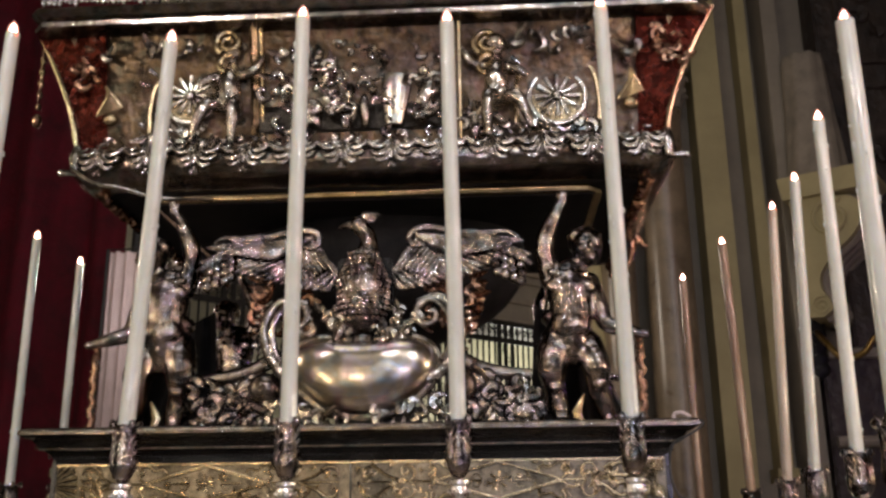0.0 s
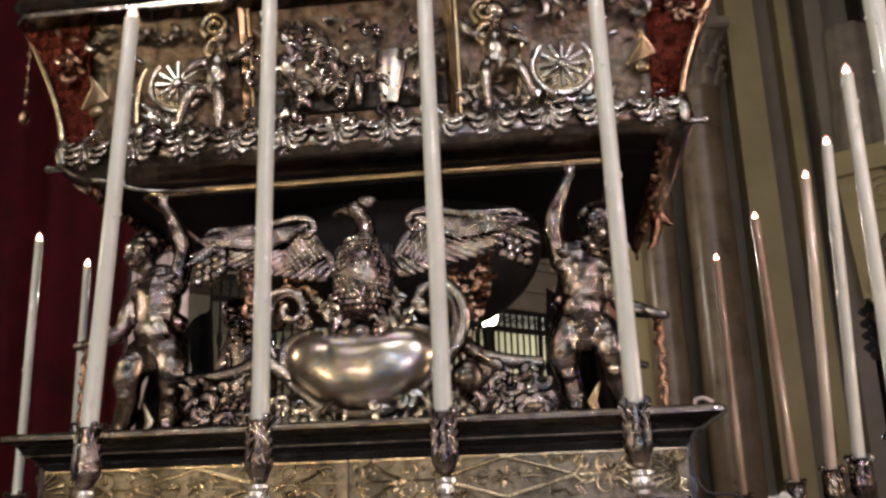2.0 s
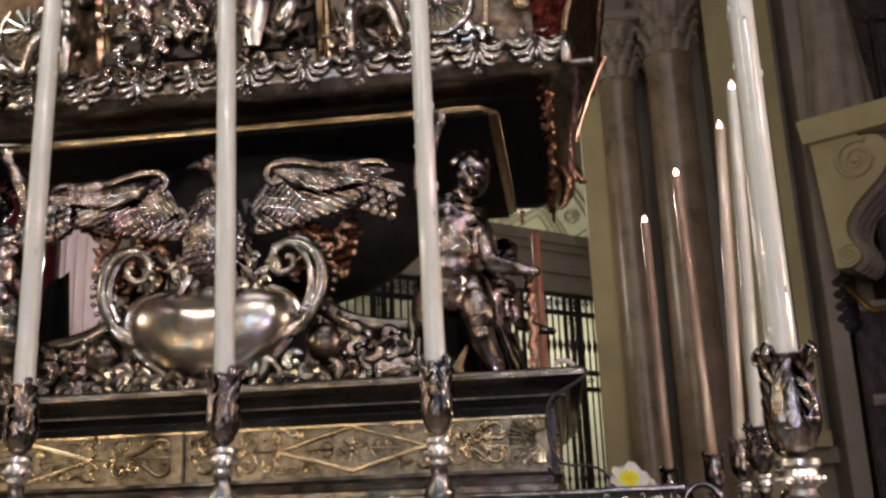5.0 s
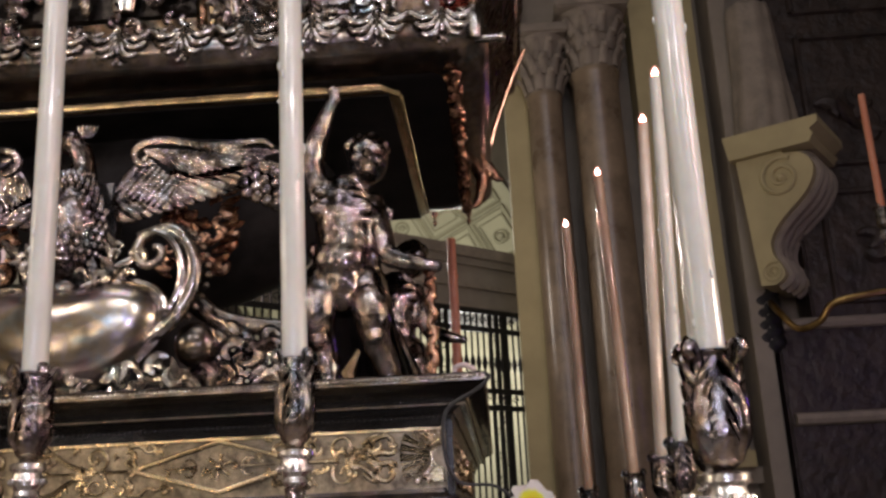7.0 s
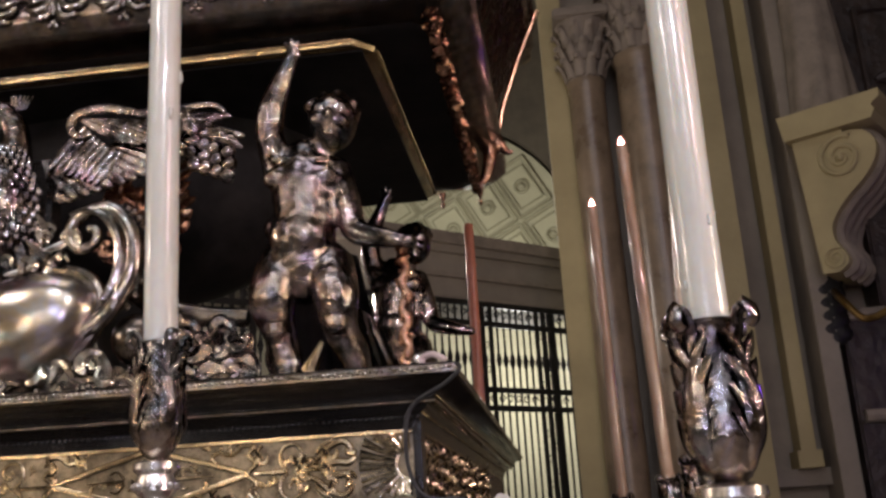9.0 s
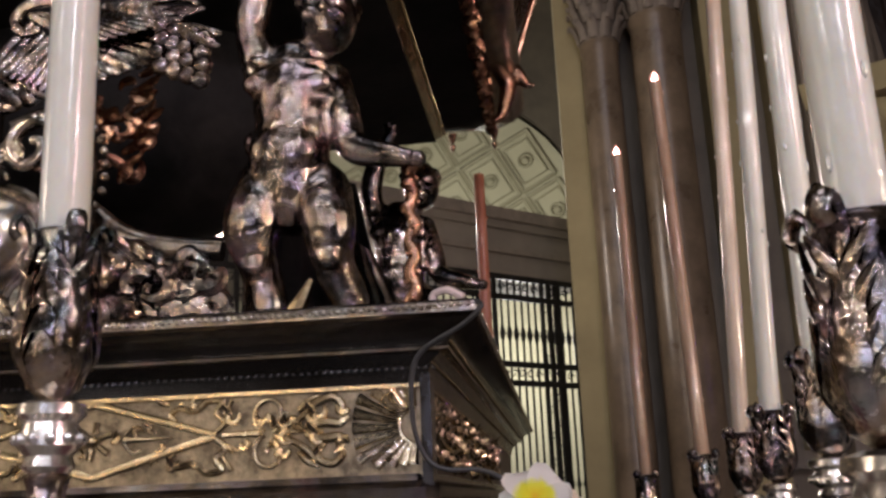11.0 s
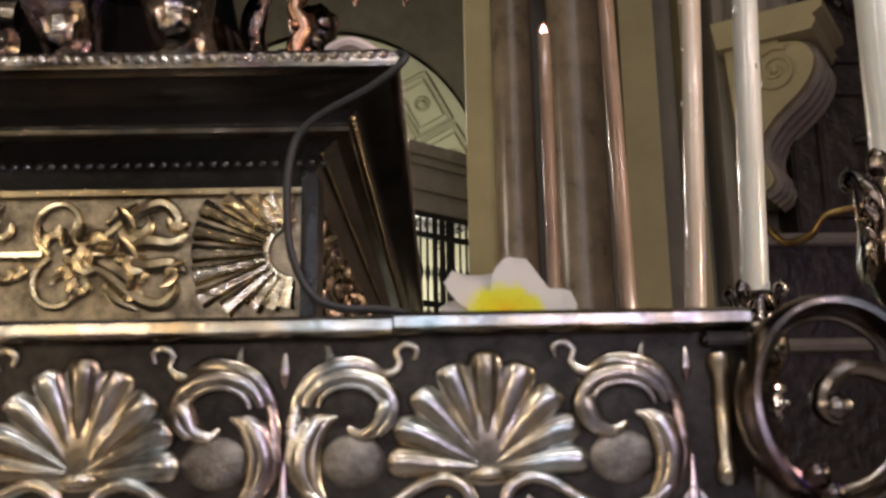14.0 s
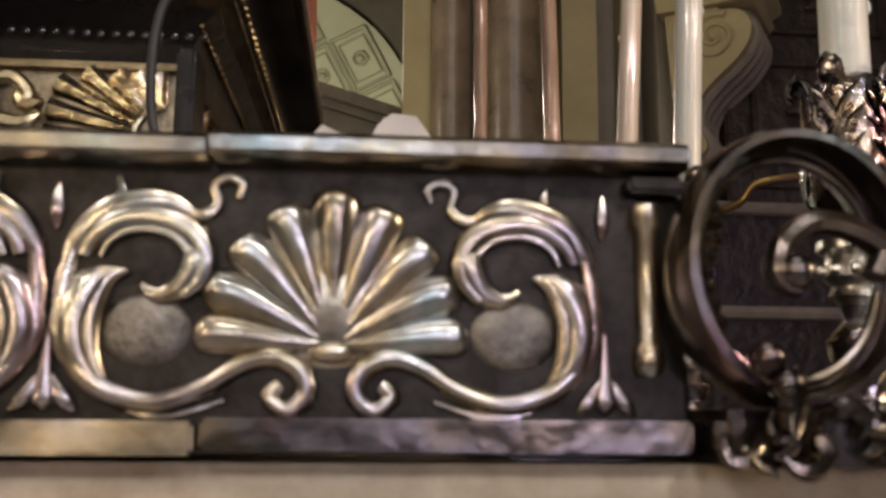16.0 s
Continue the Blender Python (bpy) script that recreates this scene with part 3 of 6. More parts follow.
# ---- statues ----
def figure(name, limbs, balls, at, material, label, voxel=0.0055, mirror=False, group="", category="statue"):
    """One plain smooth statue: limbs are point lists with radii, balls are places and radii."""
    bm = bmesh.new()
    for pts, rad in limbs:
        path = smooth_path([(*p, r) for p, r in zip(pts, rad)], 5)
        tube(bm, [p[:3] for p in path], [p[3] for p in path], 12)
        for e in (path[0], path[-1]):
            ball(bm, e[:3], e[3] * 1.02, n=10)
    for c, r in balls:
        ball(bm, c, r, n=14)
    if mirror:
        bmesh.ops.scale(bm, vec=(-1, 1, 1), verts=bm.verts)
    ob = tagged(part(name, bm, material), label, category, group)
    ob.location = at
    m = ob.modifiers.new("remesh", "REMESH"); m.mode, m.voxel_size, m.use_smooth_shade = "VOXEL", voxel, True
    m = ob.modifiers.new("smooth", "SMOOTH"); m.iterations, m.factor = 4, 0.5
    return ob


# standing putto, feet at z = 0, raised arm; x outwards to the right
PUTTO = [
    ([(-0.085, 0, 0.54), (-0.11, -0.01, 0.63), (-0.106, -0.02, 0.7), (-0.078, -0.03, 0.775), (-0.054, -0.04, 0.825)], [0.042, 0.035, 0.034, 0.024, 0.017]),
    ([(0.045, 0, 0.53), (0.075, -0.02, 0.44), (0.095, -0.03, 0.37), (0.155, -0.06, 0.338), (0.212, -0.07, 0.32)], [0.038, 0.033, 0.03, 0.025, 0.016]),
    ([(-0.03, 0, 0.565), (-0.028, -0.01, 0.5), (-0.024, -0.015, 0.42), (-0.03, -0.01, 0.345), (-0.026, 0, 0.29)], [0.055, 0.077, 0.073, 0.078, 0.078]),
    ([(-0.07, 0, 0.31), (-0.092, -0.03, 0.22), (-0.083, -0.005, 0.145), (-0.068, 0.008, 0.07), (-0.06, 0, 0.02)], [0.064, 0.056, 0.039, 0.037, 0.024]),
    ([(0.028, 0, 0.29), (0.054, -0.045, 0.21), (0.06, -0.03, 0.14), (0.088, 0.005, 0.065), (0.1, 0, 0.02)], [0.06, 0.052, 0.039, 0.035, 0.024]),
    ([(-0.012, 0, 0.56), (0.02, -0.005, 0.61)], [0.034, 0.032]),
    ([(-0.06, 0.02, 0.012), (-0.066, -0.065, 0.01)], [0.023, 0.016]),
    ([(0.1, 0.02, 0.012), (0.118, -0.062, 0.01)], [0.023, 0.016]),
    # fingers of the raised hand
    ([(-0.058, -0.045, 0.845), (-0.066, -0.05, 0.87)], [0.007, 0.005]),
    ([(-0.048, -0.05, 0.848), (-0.048, -0.058, 0.874)], [0.007, 0.005]),
    ([(-0.038, -0.048, 0.845), (-0.03, -0.055, 0.868)], [0.007, 0.005]),
    # folds across the belly
    ([(-0.095, -0.03, 0.415), (-0.04, -0.08, 0.405), (0.03, -0.06, 0.41)], [0.005, 0.008, 0.005]),
    ([(-0.095, -0.035, 0.455), (-0.04, -0.08, 0.44), (0.03, -0.065, 0.452)], [0.005, 0.008, 0.005]),
    # ringed folds of the thighs, collar bones
    ([(-0.13, -0.04, 0.245), (-0.095, -0.075, 0.24), (-0.055, -0.055, 0.25)], [0.007, 0.01, 0.006]),
    ([(0.02, -0.065, 0.235), (0.055, -0.086, 0.225), (0.09, -0.04, 0.235)], [0.007, 0.01, 0.006]),
    ([(-0.09, -0.045, 0.56), (-0.02, -0.06, 0.545), (0.03, -0.04, 0.55)], [0.012, 0.008, 0.012]),
]
PUTTO_BALLS = [((0.04, -0.01, 0.66), (0.056, 0.062, 0.07)), ((0.034, 0.02, 0.69), (0.062, 0.058, 0.05)), ((0.018, -0.062, 0.645), (0.02, 0.018, 0.018)), ((0.066, -0.056, 0.64), (0.02, 0.018, 0.018)),
               ((0.046, -0.077, 0.652), (0.009, 0.013, 0.015)), ((0.045, -0.066, 0.628), (0.015, 0.012, 0.007)), ((0.046, -0.055, 0.608), (0.02, 0.02, 0.014)), ((0.024, -0.062, 0.68), (0.02, 0.012, 0.008)), ((0.066, -0.058, 0.678), (0.018, 0.012, 0.008)),
               ((-0.046, -0.045, 0.838), (0.019, 0.012, 0.017)), ((0.222, -0.075, 0.317), (0.018, 0.016, 0.016)), ((0.006, 0.0, 0.648), (0.014, 0.018, 0.02)),
               ((-0.066, -0.055, 0.508), (0.048, 0.022, 0.03)), ((0.016, -0.055, 0.503), (0.044, 0.02, 0.03)), ((-0.028, -0.06, 0.36), (0.066, 0.036, 0.055)), ((-0.095, 0.01, 0.4), (0.03, 0.05, 0.03)),
               ((-0.1, -0.02, 0.25), (0.045, 0.05, 0.058)), ((0.05, -0.045, 0.235), (0.048, 0.048, 0.055)), ((-0.085, 0.018, 0.09), (0.038, 0.042, 0.048)), ((0.08, 0.018, 0.088), (0.036, 0.042, 0.046)), ((-0.084, -0.045, 0.145), (0.024, 0.016, 0.022)), ((0.062, -0.07, 0.14), (0.024, 0.016, 0.022))]
curls = random.Random(11)
for k in range(44):
    a, b = curls.uniform(0, 2 * math.pi), curls.uniform(0.1, 1.45)
    d = Vector((math.cos(a) * math.cos(b), math.sin(a) * math.cos(b), math.sin(b)))
    if d.y > -0.55 or d.z > 0.75:
        PUTTO_BALLS.append(((0.036 + 0.062 * d.x, 0.008 + 0.064 * d.y, 0.672 + 0.066 * d.z), curls.uniform(0.011, 0.018)))
PUTTO = [([(x + 0.012 + 0.02 * z, y, z * 0.95) for x, y, z in pts], rad) for pts, rad in PUTTO]
PUTTO_BALLS = [((x + 0.012 + 0.02 * z, y, z * 0.95), r) for (x, y, z), r in PUTTO_BALLS]
PL = "tarnished silver putto statue standing with one raised arm"
PZ = 1.888
figure("putto_statue", PUTTO, PUTTO_BALLS, (0.27, 3.25, PZ), STATUE, PL, group="putti under the urn")
figure("putto_statue", PUTTO, PUTTO_BALLS, (-1.17, 3.25, PZ), STATUE, PL, mirror=True, group="putti under the urn")
figure("putto_statue", PUTTO, PUTTO_BALLS, (0.3, 4.3, PZ), STATUE, "dark silver putto statue standing with one raised arm", group="putti under the urn")
figure("putto_statue", PUTTO, PUTTO_BALLS, (-1.2, 4.3, PZ), STATUE, PL, mirror=True, group="putti under the urn")
# draped cloth and palm at the putti's feet
for x, s in ((0.27, 1), (-1.17, -1)):
    bm = bmesh.new()
    hem = []
    for k in range(33):
        f = k / 32
        fold = 0.011 * math.sin(f * 21) + 0.004 * math.sin(f * 47 + 1)
        hem.append([bm.verts.new((x + s * (0.105 + 0.1 * f * (1 - 0.55 * h) - 0.02 * h), 3.27 + 0.05 * f + fold * (1 - 0.6 * h), PZ + 0.002 + 0.2 * h - 0.03 * h * f)) for h in (0, 0.2, 0.4, 0.6, 0.8, 1)])
    for a, b in zip(hem, hem[1:]):
        for h in range(5):
            bm.faces.new((a[h], b[h], b[h + 1], a[h + 1]))
    bmesh.ops.solidify(bm, geom=bm.faces[:], thickness=0.012)
    tagged(part("drapery", bm, SILVER_DARK), "dark silver drapery hanging beside the putto's legs", "drapery")
    # added black sheet: stands for the darkness seen between and behind the legs
    bm = bmesh.new()
    fall = []
    for k in range(37):
        f = k / 36
        fold = 0.016 * math.sin(f * 17) + 0.006 * math.sin(f * 41 + 2)
        fall.append([bm.verts.new((x + s * (-0.15 + 0.3 * f * (1 - 0.35 * h) + 0.03 * h), 3.44 + fold * (1 - 0.5 * h), PZ + 0.002 + (0.47 - 0.12 * f) * h)) for h in (0, 0.15, 0.3, 0.45, 0.6, 0.75, 0.9, 1)])
    for a, b in zip(fall, fall[1:]):
        for h in range(7):
            bm.faces.new((a[h], b[h], b[h + 1], a[h + 1]))
    bmesh.ops.solidify(bm, geom=bm.faces[:], thickness=0.014)
    tagged(part("drapery", bm, BLACK), "black folded sheet added to darken the gap behind the putto's legs", "drapery")
    bm = bmesh.new()
    tube(bm, [(x + s * (0.222 + 0.007 * math.sin(k * 1.7)), 3.2 + 0.004 * math.cos(k * 2.1), PZ + 0.001 + 0.0155 * k) for k in range(21)], [0.0125 + 0.004 * math.sin(k * 2.3) for k in range(21)], 10)
    for k in range(18):
        a = 2.4 * k
        ball(bm, (x + s * 0.222 + 0.012 * math.cos(a), 3.2 + 0.012 * math.sin(a), PZ + 0.02 + 0.016 * k), 0.006, n=6)
    tagged(part("staff", bm, COPPER), "short knobbly reddish metal staff held by the putto", "staff")
    bm = bmesh.new()
    tube(bm, [(x + s * 0.02, 3.24, PZ + 0.005), (x + s * 0.0, 3.24, PZ + 0.05), (x + s * 0.03, 3.24, PZ + 0.11)], [0.012, 0.02, 0.006], 8)
    tagged(part("gilt_leaf_ornament", bm, SILVER_GOLD), "small gilt leaf between the putto's feet", "ornament")
CH = [([(-0.02, 0, 0.3), (-0.02, -0.01, 0.24), (-0.01, 0, 0.19)], [0.028, 0.04, 0.042]),
      ([(-0.005, 0, 0.2), (0.03, -0.03, 0.185), (0.055, -0.04, 0.155), (0.075, -0.035, 0.125), (0.095, -0.04, 0.12)], [0.036, 0.03, 0.021, 0.014, 0.008]),
      ([(-0.015, 0, 0.19), (0.015, -0.04, 0.15), (0.02, -0.045, 0.11), (0.002, -0.035, 0.045), (-0.012, -0.045, 0.02), (-0.028, -0.055, 0.01)], [0.036, 0.031, 0.026, 0.019, 0.014, 0.007]),
      ([(-0.01, 0, 0.29), (0.03, -0.02, 0.27), (0.05, -0.04, 0.3)], [0.02, 0.017, 0.011])]
CHB = [((-0.02, -0.005, 0.36), 0.042), ((-0.02, 0.012, 0.375), 0.04), ((-0.01, -0.035, 0.355), 0.015), ((0.018, -0.05, 0.115), 0.024)]
figure("cherub_statue", CH, CHB, (0.625, 4.3, 2.685), COPPER, "small reddish metal cherub sitting on the urn's corner with hanging legs", 0.006)
SEAT = [([(0, 0, 0.3), (0.0, -0.02, 0.22), (0, -0.01, 0.15)], [0.028, 0.045, 0.045]),
        ([(0.02, 0, 0.14), (0.03, -0.07, 0.12), (0.035, -0.08, 0.05), (0.03, -0.07, -0.03)], [0.034, 0.028, 0.022, 0.013]),
        ([(-0.02, 0, 0.14), (-0.07, -0.06, 0.12), (-0.1, -0.06, 0.07), (-0.12, -0.05, 0.01)], [0.034, 0.027, 0.021, 0.013]),
        ([(0.04, 0, 0.27), (0.09, -0.02, 0.28), (0.12, -0.02, 0.33)], [0.022, 0.019, 0.013]),
        ([(-0.04, 0, 0.27), (-0.08, -0.03, 0.24), (-0.11, -0.03, 0.22)], [0.022, 0.019, 0.013])]
SEB = [((0.0, -0.01, 0.36), 0.042), ((0, 0.015, 0.385), 0.037)]
figure("seated_cherub_statue", SEAT, SEB, (-0.965, 3.2, 2.945), SILVER, "small silver cherub seated on the urn's band", 0.006, group="cherubs on the urn")
figure("seated_cherub_statue", SEAT, SEB, (0.03, 3.2, 2.945), SILVER, "small silver cherub seated on the urn's band", 0.006, mirror=True, group="cherubs on the urn")

# ---- eagle ----
bm = bmesh.new()
EX, EY = -0.455, 3.22
body = smooth_path([(EX, EY + 0.02, 2.22, 0.06), (EX, EY - 0.01, 2.3, 0.085), (EX, EY - 0.015, 2.4, 0.088), (EX + 0.005, EY, 2.48, 0.055), (EX + 0.015, EY, 2.54, 0.034), (EX + 0.005, EY - 0.005, 2.585, 0.03), (EX - 0.03, EY - 0.01, 2.605, 0.026)], 5)
tube(bm, [p[:3] for p in body], [p[3] for p in body], 14)
tube(bm, smooth_path([(EX - 0.03, EY - 0.01, 2.607), (EX - 0.065, EY - 0.012, 2.613), (EX - 0.095, EY - 0.014, 2.6)], 4), [0.022, 0.02, 0.017, 0.014, 0.012, 0.01, 0.008, 0.005, 0.002], 8)
ball(bm, (EX - 0.02, EY - 0.01, 2.615), (0.034, 0.028, 0.028))
for k in range(6):
    leaf(bm, (EX + 0.0 + 0.006 * k, EY, 2.625), (-0.2 + 0.15 * k, 0, 1), 0.04, 0.006, 0)
for row in range(13):
    z = 2.26 + row * 0.02
    r = np.interp(z, [2.22, 2.3, 2.4, 2.48, 2.54], [0.06, 0.085, 0.088, 0.055, 0.036])
    for k in range(11):
        a = radians(-170 + 16 * k + (8 if row % 2 else 0))
        ball(bm, (EX + r * math.cos(a), EY - 0.01 + r * math.sin(a), z), (0.0105, 0.0095, 0.013), n=6)
for s in (-1, 1):
    # wing arm and three rows of feathers
    arm = smooth_path([(EX + s * 0.215, 2.535), (EX + s * 0.18, 2.53), (EX + s * 0.16, 2.56), (EX + s * 0.185, 2.59), (EX + s * 0.25, 2.595), (EX + s * 0.36, 2.57), (EX + s * 0.5, 2.575), (EX + s * 0.54, 2.555)], 5)
    relief(bm, arm, EY - 0.015, 0.008, 0.006, 0.8, 8, mid=0.012)
    for k in range(8):
        leaf(bm, (EX + s * (0.19 + 0.012 * k), EY - 0.006, 2.56 - 0.012 * k), (-s * 0.55, -0.05, -0.8), 0.13 - 0.006 * k, 0.02, 0.08)
    for k in range(8):
        ball(bm, (EX + s * (0.14 + 0.045 * k), EY + 0.012, 2.43 + 0.012 * k), (0.05, 0.012, 0.06), n=10)
    for k in range(15):
        x0, z0 = EX + s * (0.11 + 0.022 * k), 2.44 + 0.007 * k
        leaf(bm, (x0, EY, z0), (s * (0.7 + 0.03 * k), 0.0, -0.62 + 0.02 * k), 0.095 + 0.006 * k, 0.024, 0.1)
    for k in range(12):
        leaf(bm, (EX + s * (0.185 + 0.018 * k), EY - 0.012 - 0.001 * k, 2.575 - 0.003 * k), (s, 0, -0.55 + 0.045 * k), 0.18, 0.021, 0.1)
    for k in range(9):
        leaf(bm, (EX + s * (0.32 + 0.018 * k), EY - 0.022, 2.572 - 0.005 * k), (s, 0, -0.1 - 0.07 * k), 0.155, 0.02, 0.14)
    for k in range(16):
        ball(bm, (EX + s * (0.47 + 0.028 * (k % 4) + rng.uniform(-0.006, 0.006)), EY - 0.025, 2.51 - 0.028 * (k // 4) - 0.012 * (k % 4)), (0.019, 0.016, 0.02), n=8)
    # legs and claws
    tube(bm, [(EX + s * 0.05, EY - 0.02, 2.27), (EX + s * 0.08, EY - 0.04, 2.22), (EX + s * 0.09, EY - 0.06, 2.18)], [0.032, 0.024, 0.014], 8)
    for j in range(3):
        leaf(bm, (EX + s * 0.09, EY - 0.06, 2.19), (0.6 * (j - 1), -0.4, -0.5), 0.045, 0.009, 0.1)
ball(bm, (EX + 0.005, EY - 0.05, 2.185), (0.04, 0.035, 0.028))
tagged(part("eagle_statue", bm, STATUE), "silver eagle with spread wings above the shield", "statue")

# ---- cartouche ----
cart = thing("shield_cartouche", (EX, 3.24, 1.888), "smooth bulging silver shield cartouche with scrolled frame", "ornament")
bm = bmesh.new()
outline = smooth_path([(0, 2.193), (0.08, 2.196), (0.17, 2.2), (0.24, 2.17), (0.265, 2.11), (0.24, 2.04), (0.185, 1.985), (0.11, 1.94), (0, 1.925)], 6)
full = [(EX + x, z) for x, z in outline] + [(EX - x, z) for x, z in outline[-2:0:-1]]
cz = 2.08
rows = []
for i in range(9):
    t = i / 8
    rows.append([bm.verts.new((EX + (x - EX) * t, 3.2 - 0.085 * math.sqrt(max(0, 1 - t ** 2.6)), cz + (z - cz) * t)) for x, z in full] if i else [bm.verts.new((EX, 3.2 - 0.085, cz))])
for j in range(len(full)):
    bm.faces.new((rows[0][0], rows[1][j], rows[1][(j + 1) % len(full)]))
for a, b in zip(rows[1:], rows[2:]):
    for j in range(len(full)):
        bm.faces.new((a[j], b[j], b[(j + 1) % len(full)], a[(j + 1) % len(full)]))
back = [bm.verts.new((v.co.x, 3.23, v.co.z)) for v in rows[-1]]
for j in range(len(full)):
    bm.faces.new((rows[-1][j], back[j], back[(j + 1) % len(full)], rows[-1][(j + 1) % len(full)]))
bm.faces.new(back)
SHIELD = under(part("shield", bm, SILVER_MIRROR, label="polished bulging silver shield"), cart)
bm = bmesh.new()
relief(bm, full + full[:1], 3.195, 0.014, 0.014, 1.0)
for s in (-1, 1):
    relief(bm, [(EX + s * x, z) for x, z in curl(0.2, 2.15, 0.11, 0.11, -60, 20, 8)], 3.18, 0.012, 0.012, 1.0)
sub_part(part("shield_rim", bm, SILVER), SHIELD)
for s in (-1, 1):
    bm = bmesh.new()
    path = [(0.225, 2.05), (0.29, 2.1), (0.335, 2.18), (0.335, 2.26), (0.3, 2.32), (0.25, 2.335), (0.2, 2.31), (0.19, 2.27), (0.215, 2.24), (0.25, 2.25), (0.255, 2.28), (0.235, 2.285)]
    pts = smooth_path(path, 6)
    n = len(pts)
    tube(bm, [(EX + s * x, 3.19 - 0.02 * k / n, z) for k, (x, z) in enumerate(pts)], [0.023 - 0.013 * (k / n) for k in range(n)], 10, 0.9)
    tube(bm, [(EX + s * (x - 0.03), 3.175, z - 0.008) for x, z in pts[8:34]], 0.011, 8)
    for k in range(14):
        ball(bm, (EX + s * pts[6 + 2 * k][0] + s * 0.035, 3.19, pts[6 + 2 * k][1] + 0.0), 0.009, n=6)
    under(part("scroll", bm, SILVER), cart)
    foliage(cart, SILVER, EX + s * 0.12 - 0.08, EX + s * 0.12 + 0.08, 2.2, 2.3, 3.2, 16, 0.028, 0.04)
    foliage(cart, SILVER, min(EX + s * 0.05, EX + s * 0.34), max(EX + s * 0.05, EX + s * 0.34), 1.905, 1.97, 3.19, 20, 0.03, 0.05)
    bm = bmesh.new()
    band = smooth_path([(0.3, 2.17), (0.36, 2.12), (0.43, 2.09), (0.52, 2.075), (0.58, 2.07)], 6)
    tube(bm, [(EX + s * x, 3.26, z) for x, z in band], [0.03 - 0.008 * k / len(band) for k in range(len(band))], 10, 0.7)
    ball(bm, (EX + s * 0.34, 3.22, 2.03), (0.06, 0.05, 0.06))
    under(part("side_scroll", bm, SILVER_DARK), cart)
    foliage(cart, STATUE, min(EX + s * 0.34, EX + s * 0.6), max(EX + s * 0.34, EX + s * 0.6), 1.91, 2.06, 3.25, 44, 0.034, 0.06)
    foliage(cart, COPPER, min(EX + s * 0.2, EX + s * 0.4), max(EX + s * 0.2, EX + s * 0.4), 2.25, 2.48, 3.32, 36, 0.03, 0.05, "gilt_leaf")
    for k in range(7):
        bm = bmesh.new()
        leaf(bm, (EX + s * (0.34 + 0.006 * k), 3.31, 2.27 + 0.033 * k), (s, -0.2, 0.2), 0.07, 0.016, 0.3)
        under(part("gilt_leaf", bm, COPPER), cart)
bm = bmesh.new()
box(bm, EX - 0.1, EX + 0.1, 3.24, 3.3, 1.888, 2.5, 0.01)
under(part("backboard", bm, DARKWOOD), cart)
# added black bulk: stands for the dark hollow and hides the bright wall
bm = bmesh.new()
ball(bm, (EX, 3.95, 2.67), (0.6, 0.4, 0.385), n=28)
lathe(bm, [(0.2, 1.889), (0.16, 1.95), (0.1, 2.1), (0.14, 2.3), (0.2, 2.4)], (EX, 3.95, 0), 24)
under(part("bowl", bm, BLACK, label="black bulk standing for the dark hollow under the urn"), urn)

# ---- pedestal ornament ----
def mirror_x(pts, c):
    return [(2 * c - x, z) for x, z in pts]


PC = -0.465
PY = 3.043


def both(bm, pts, w0, w1, flat=0.8, mid=None):
    relief(bm, pts, PY, w0 * 0.8, w1 * 0.8, flat, 7, None if mid is None else mid * 0.8)


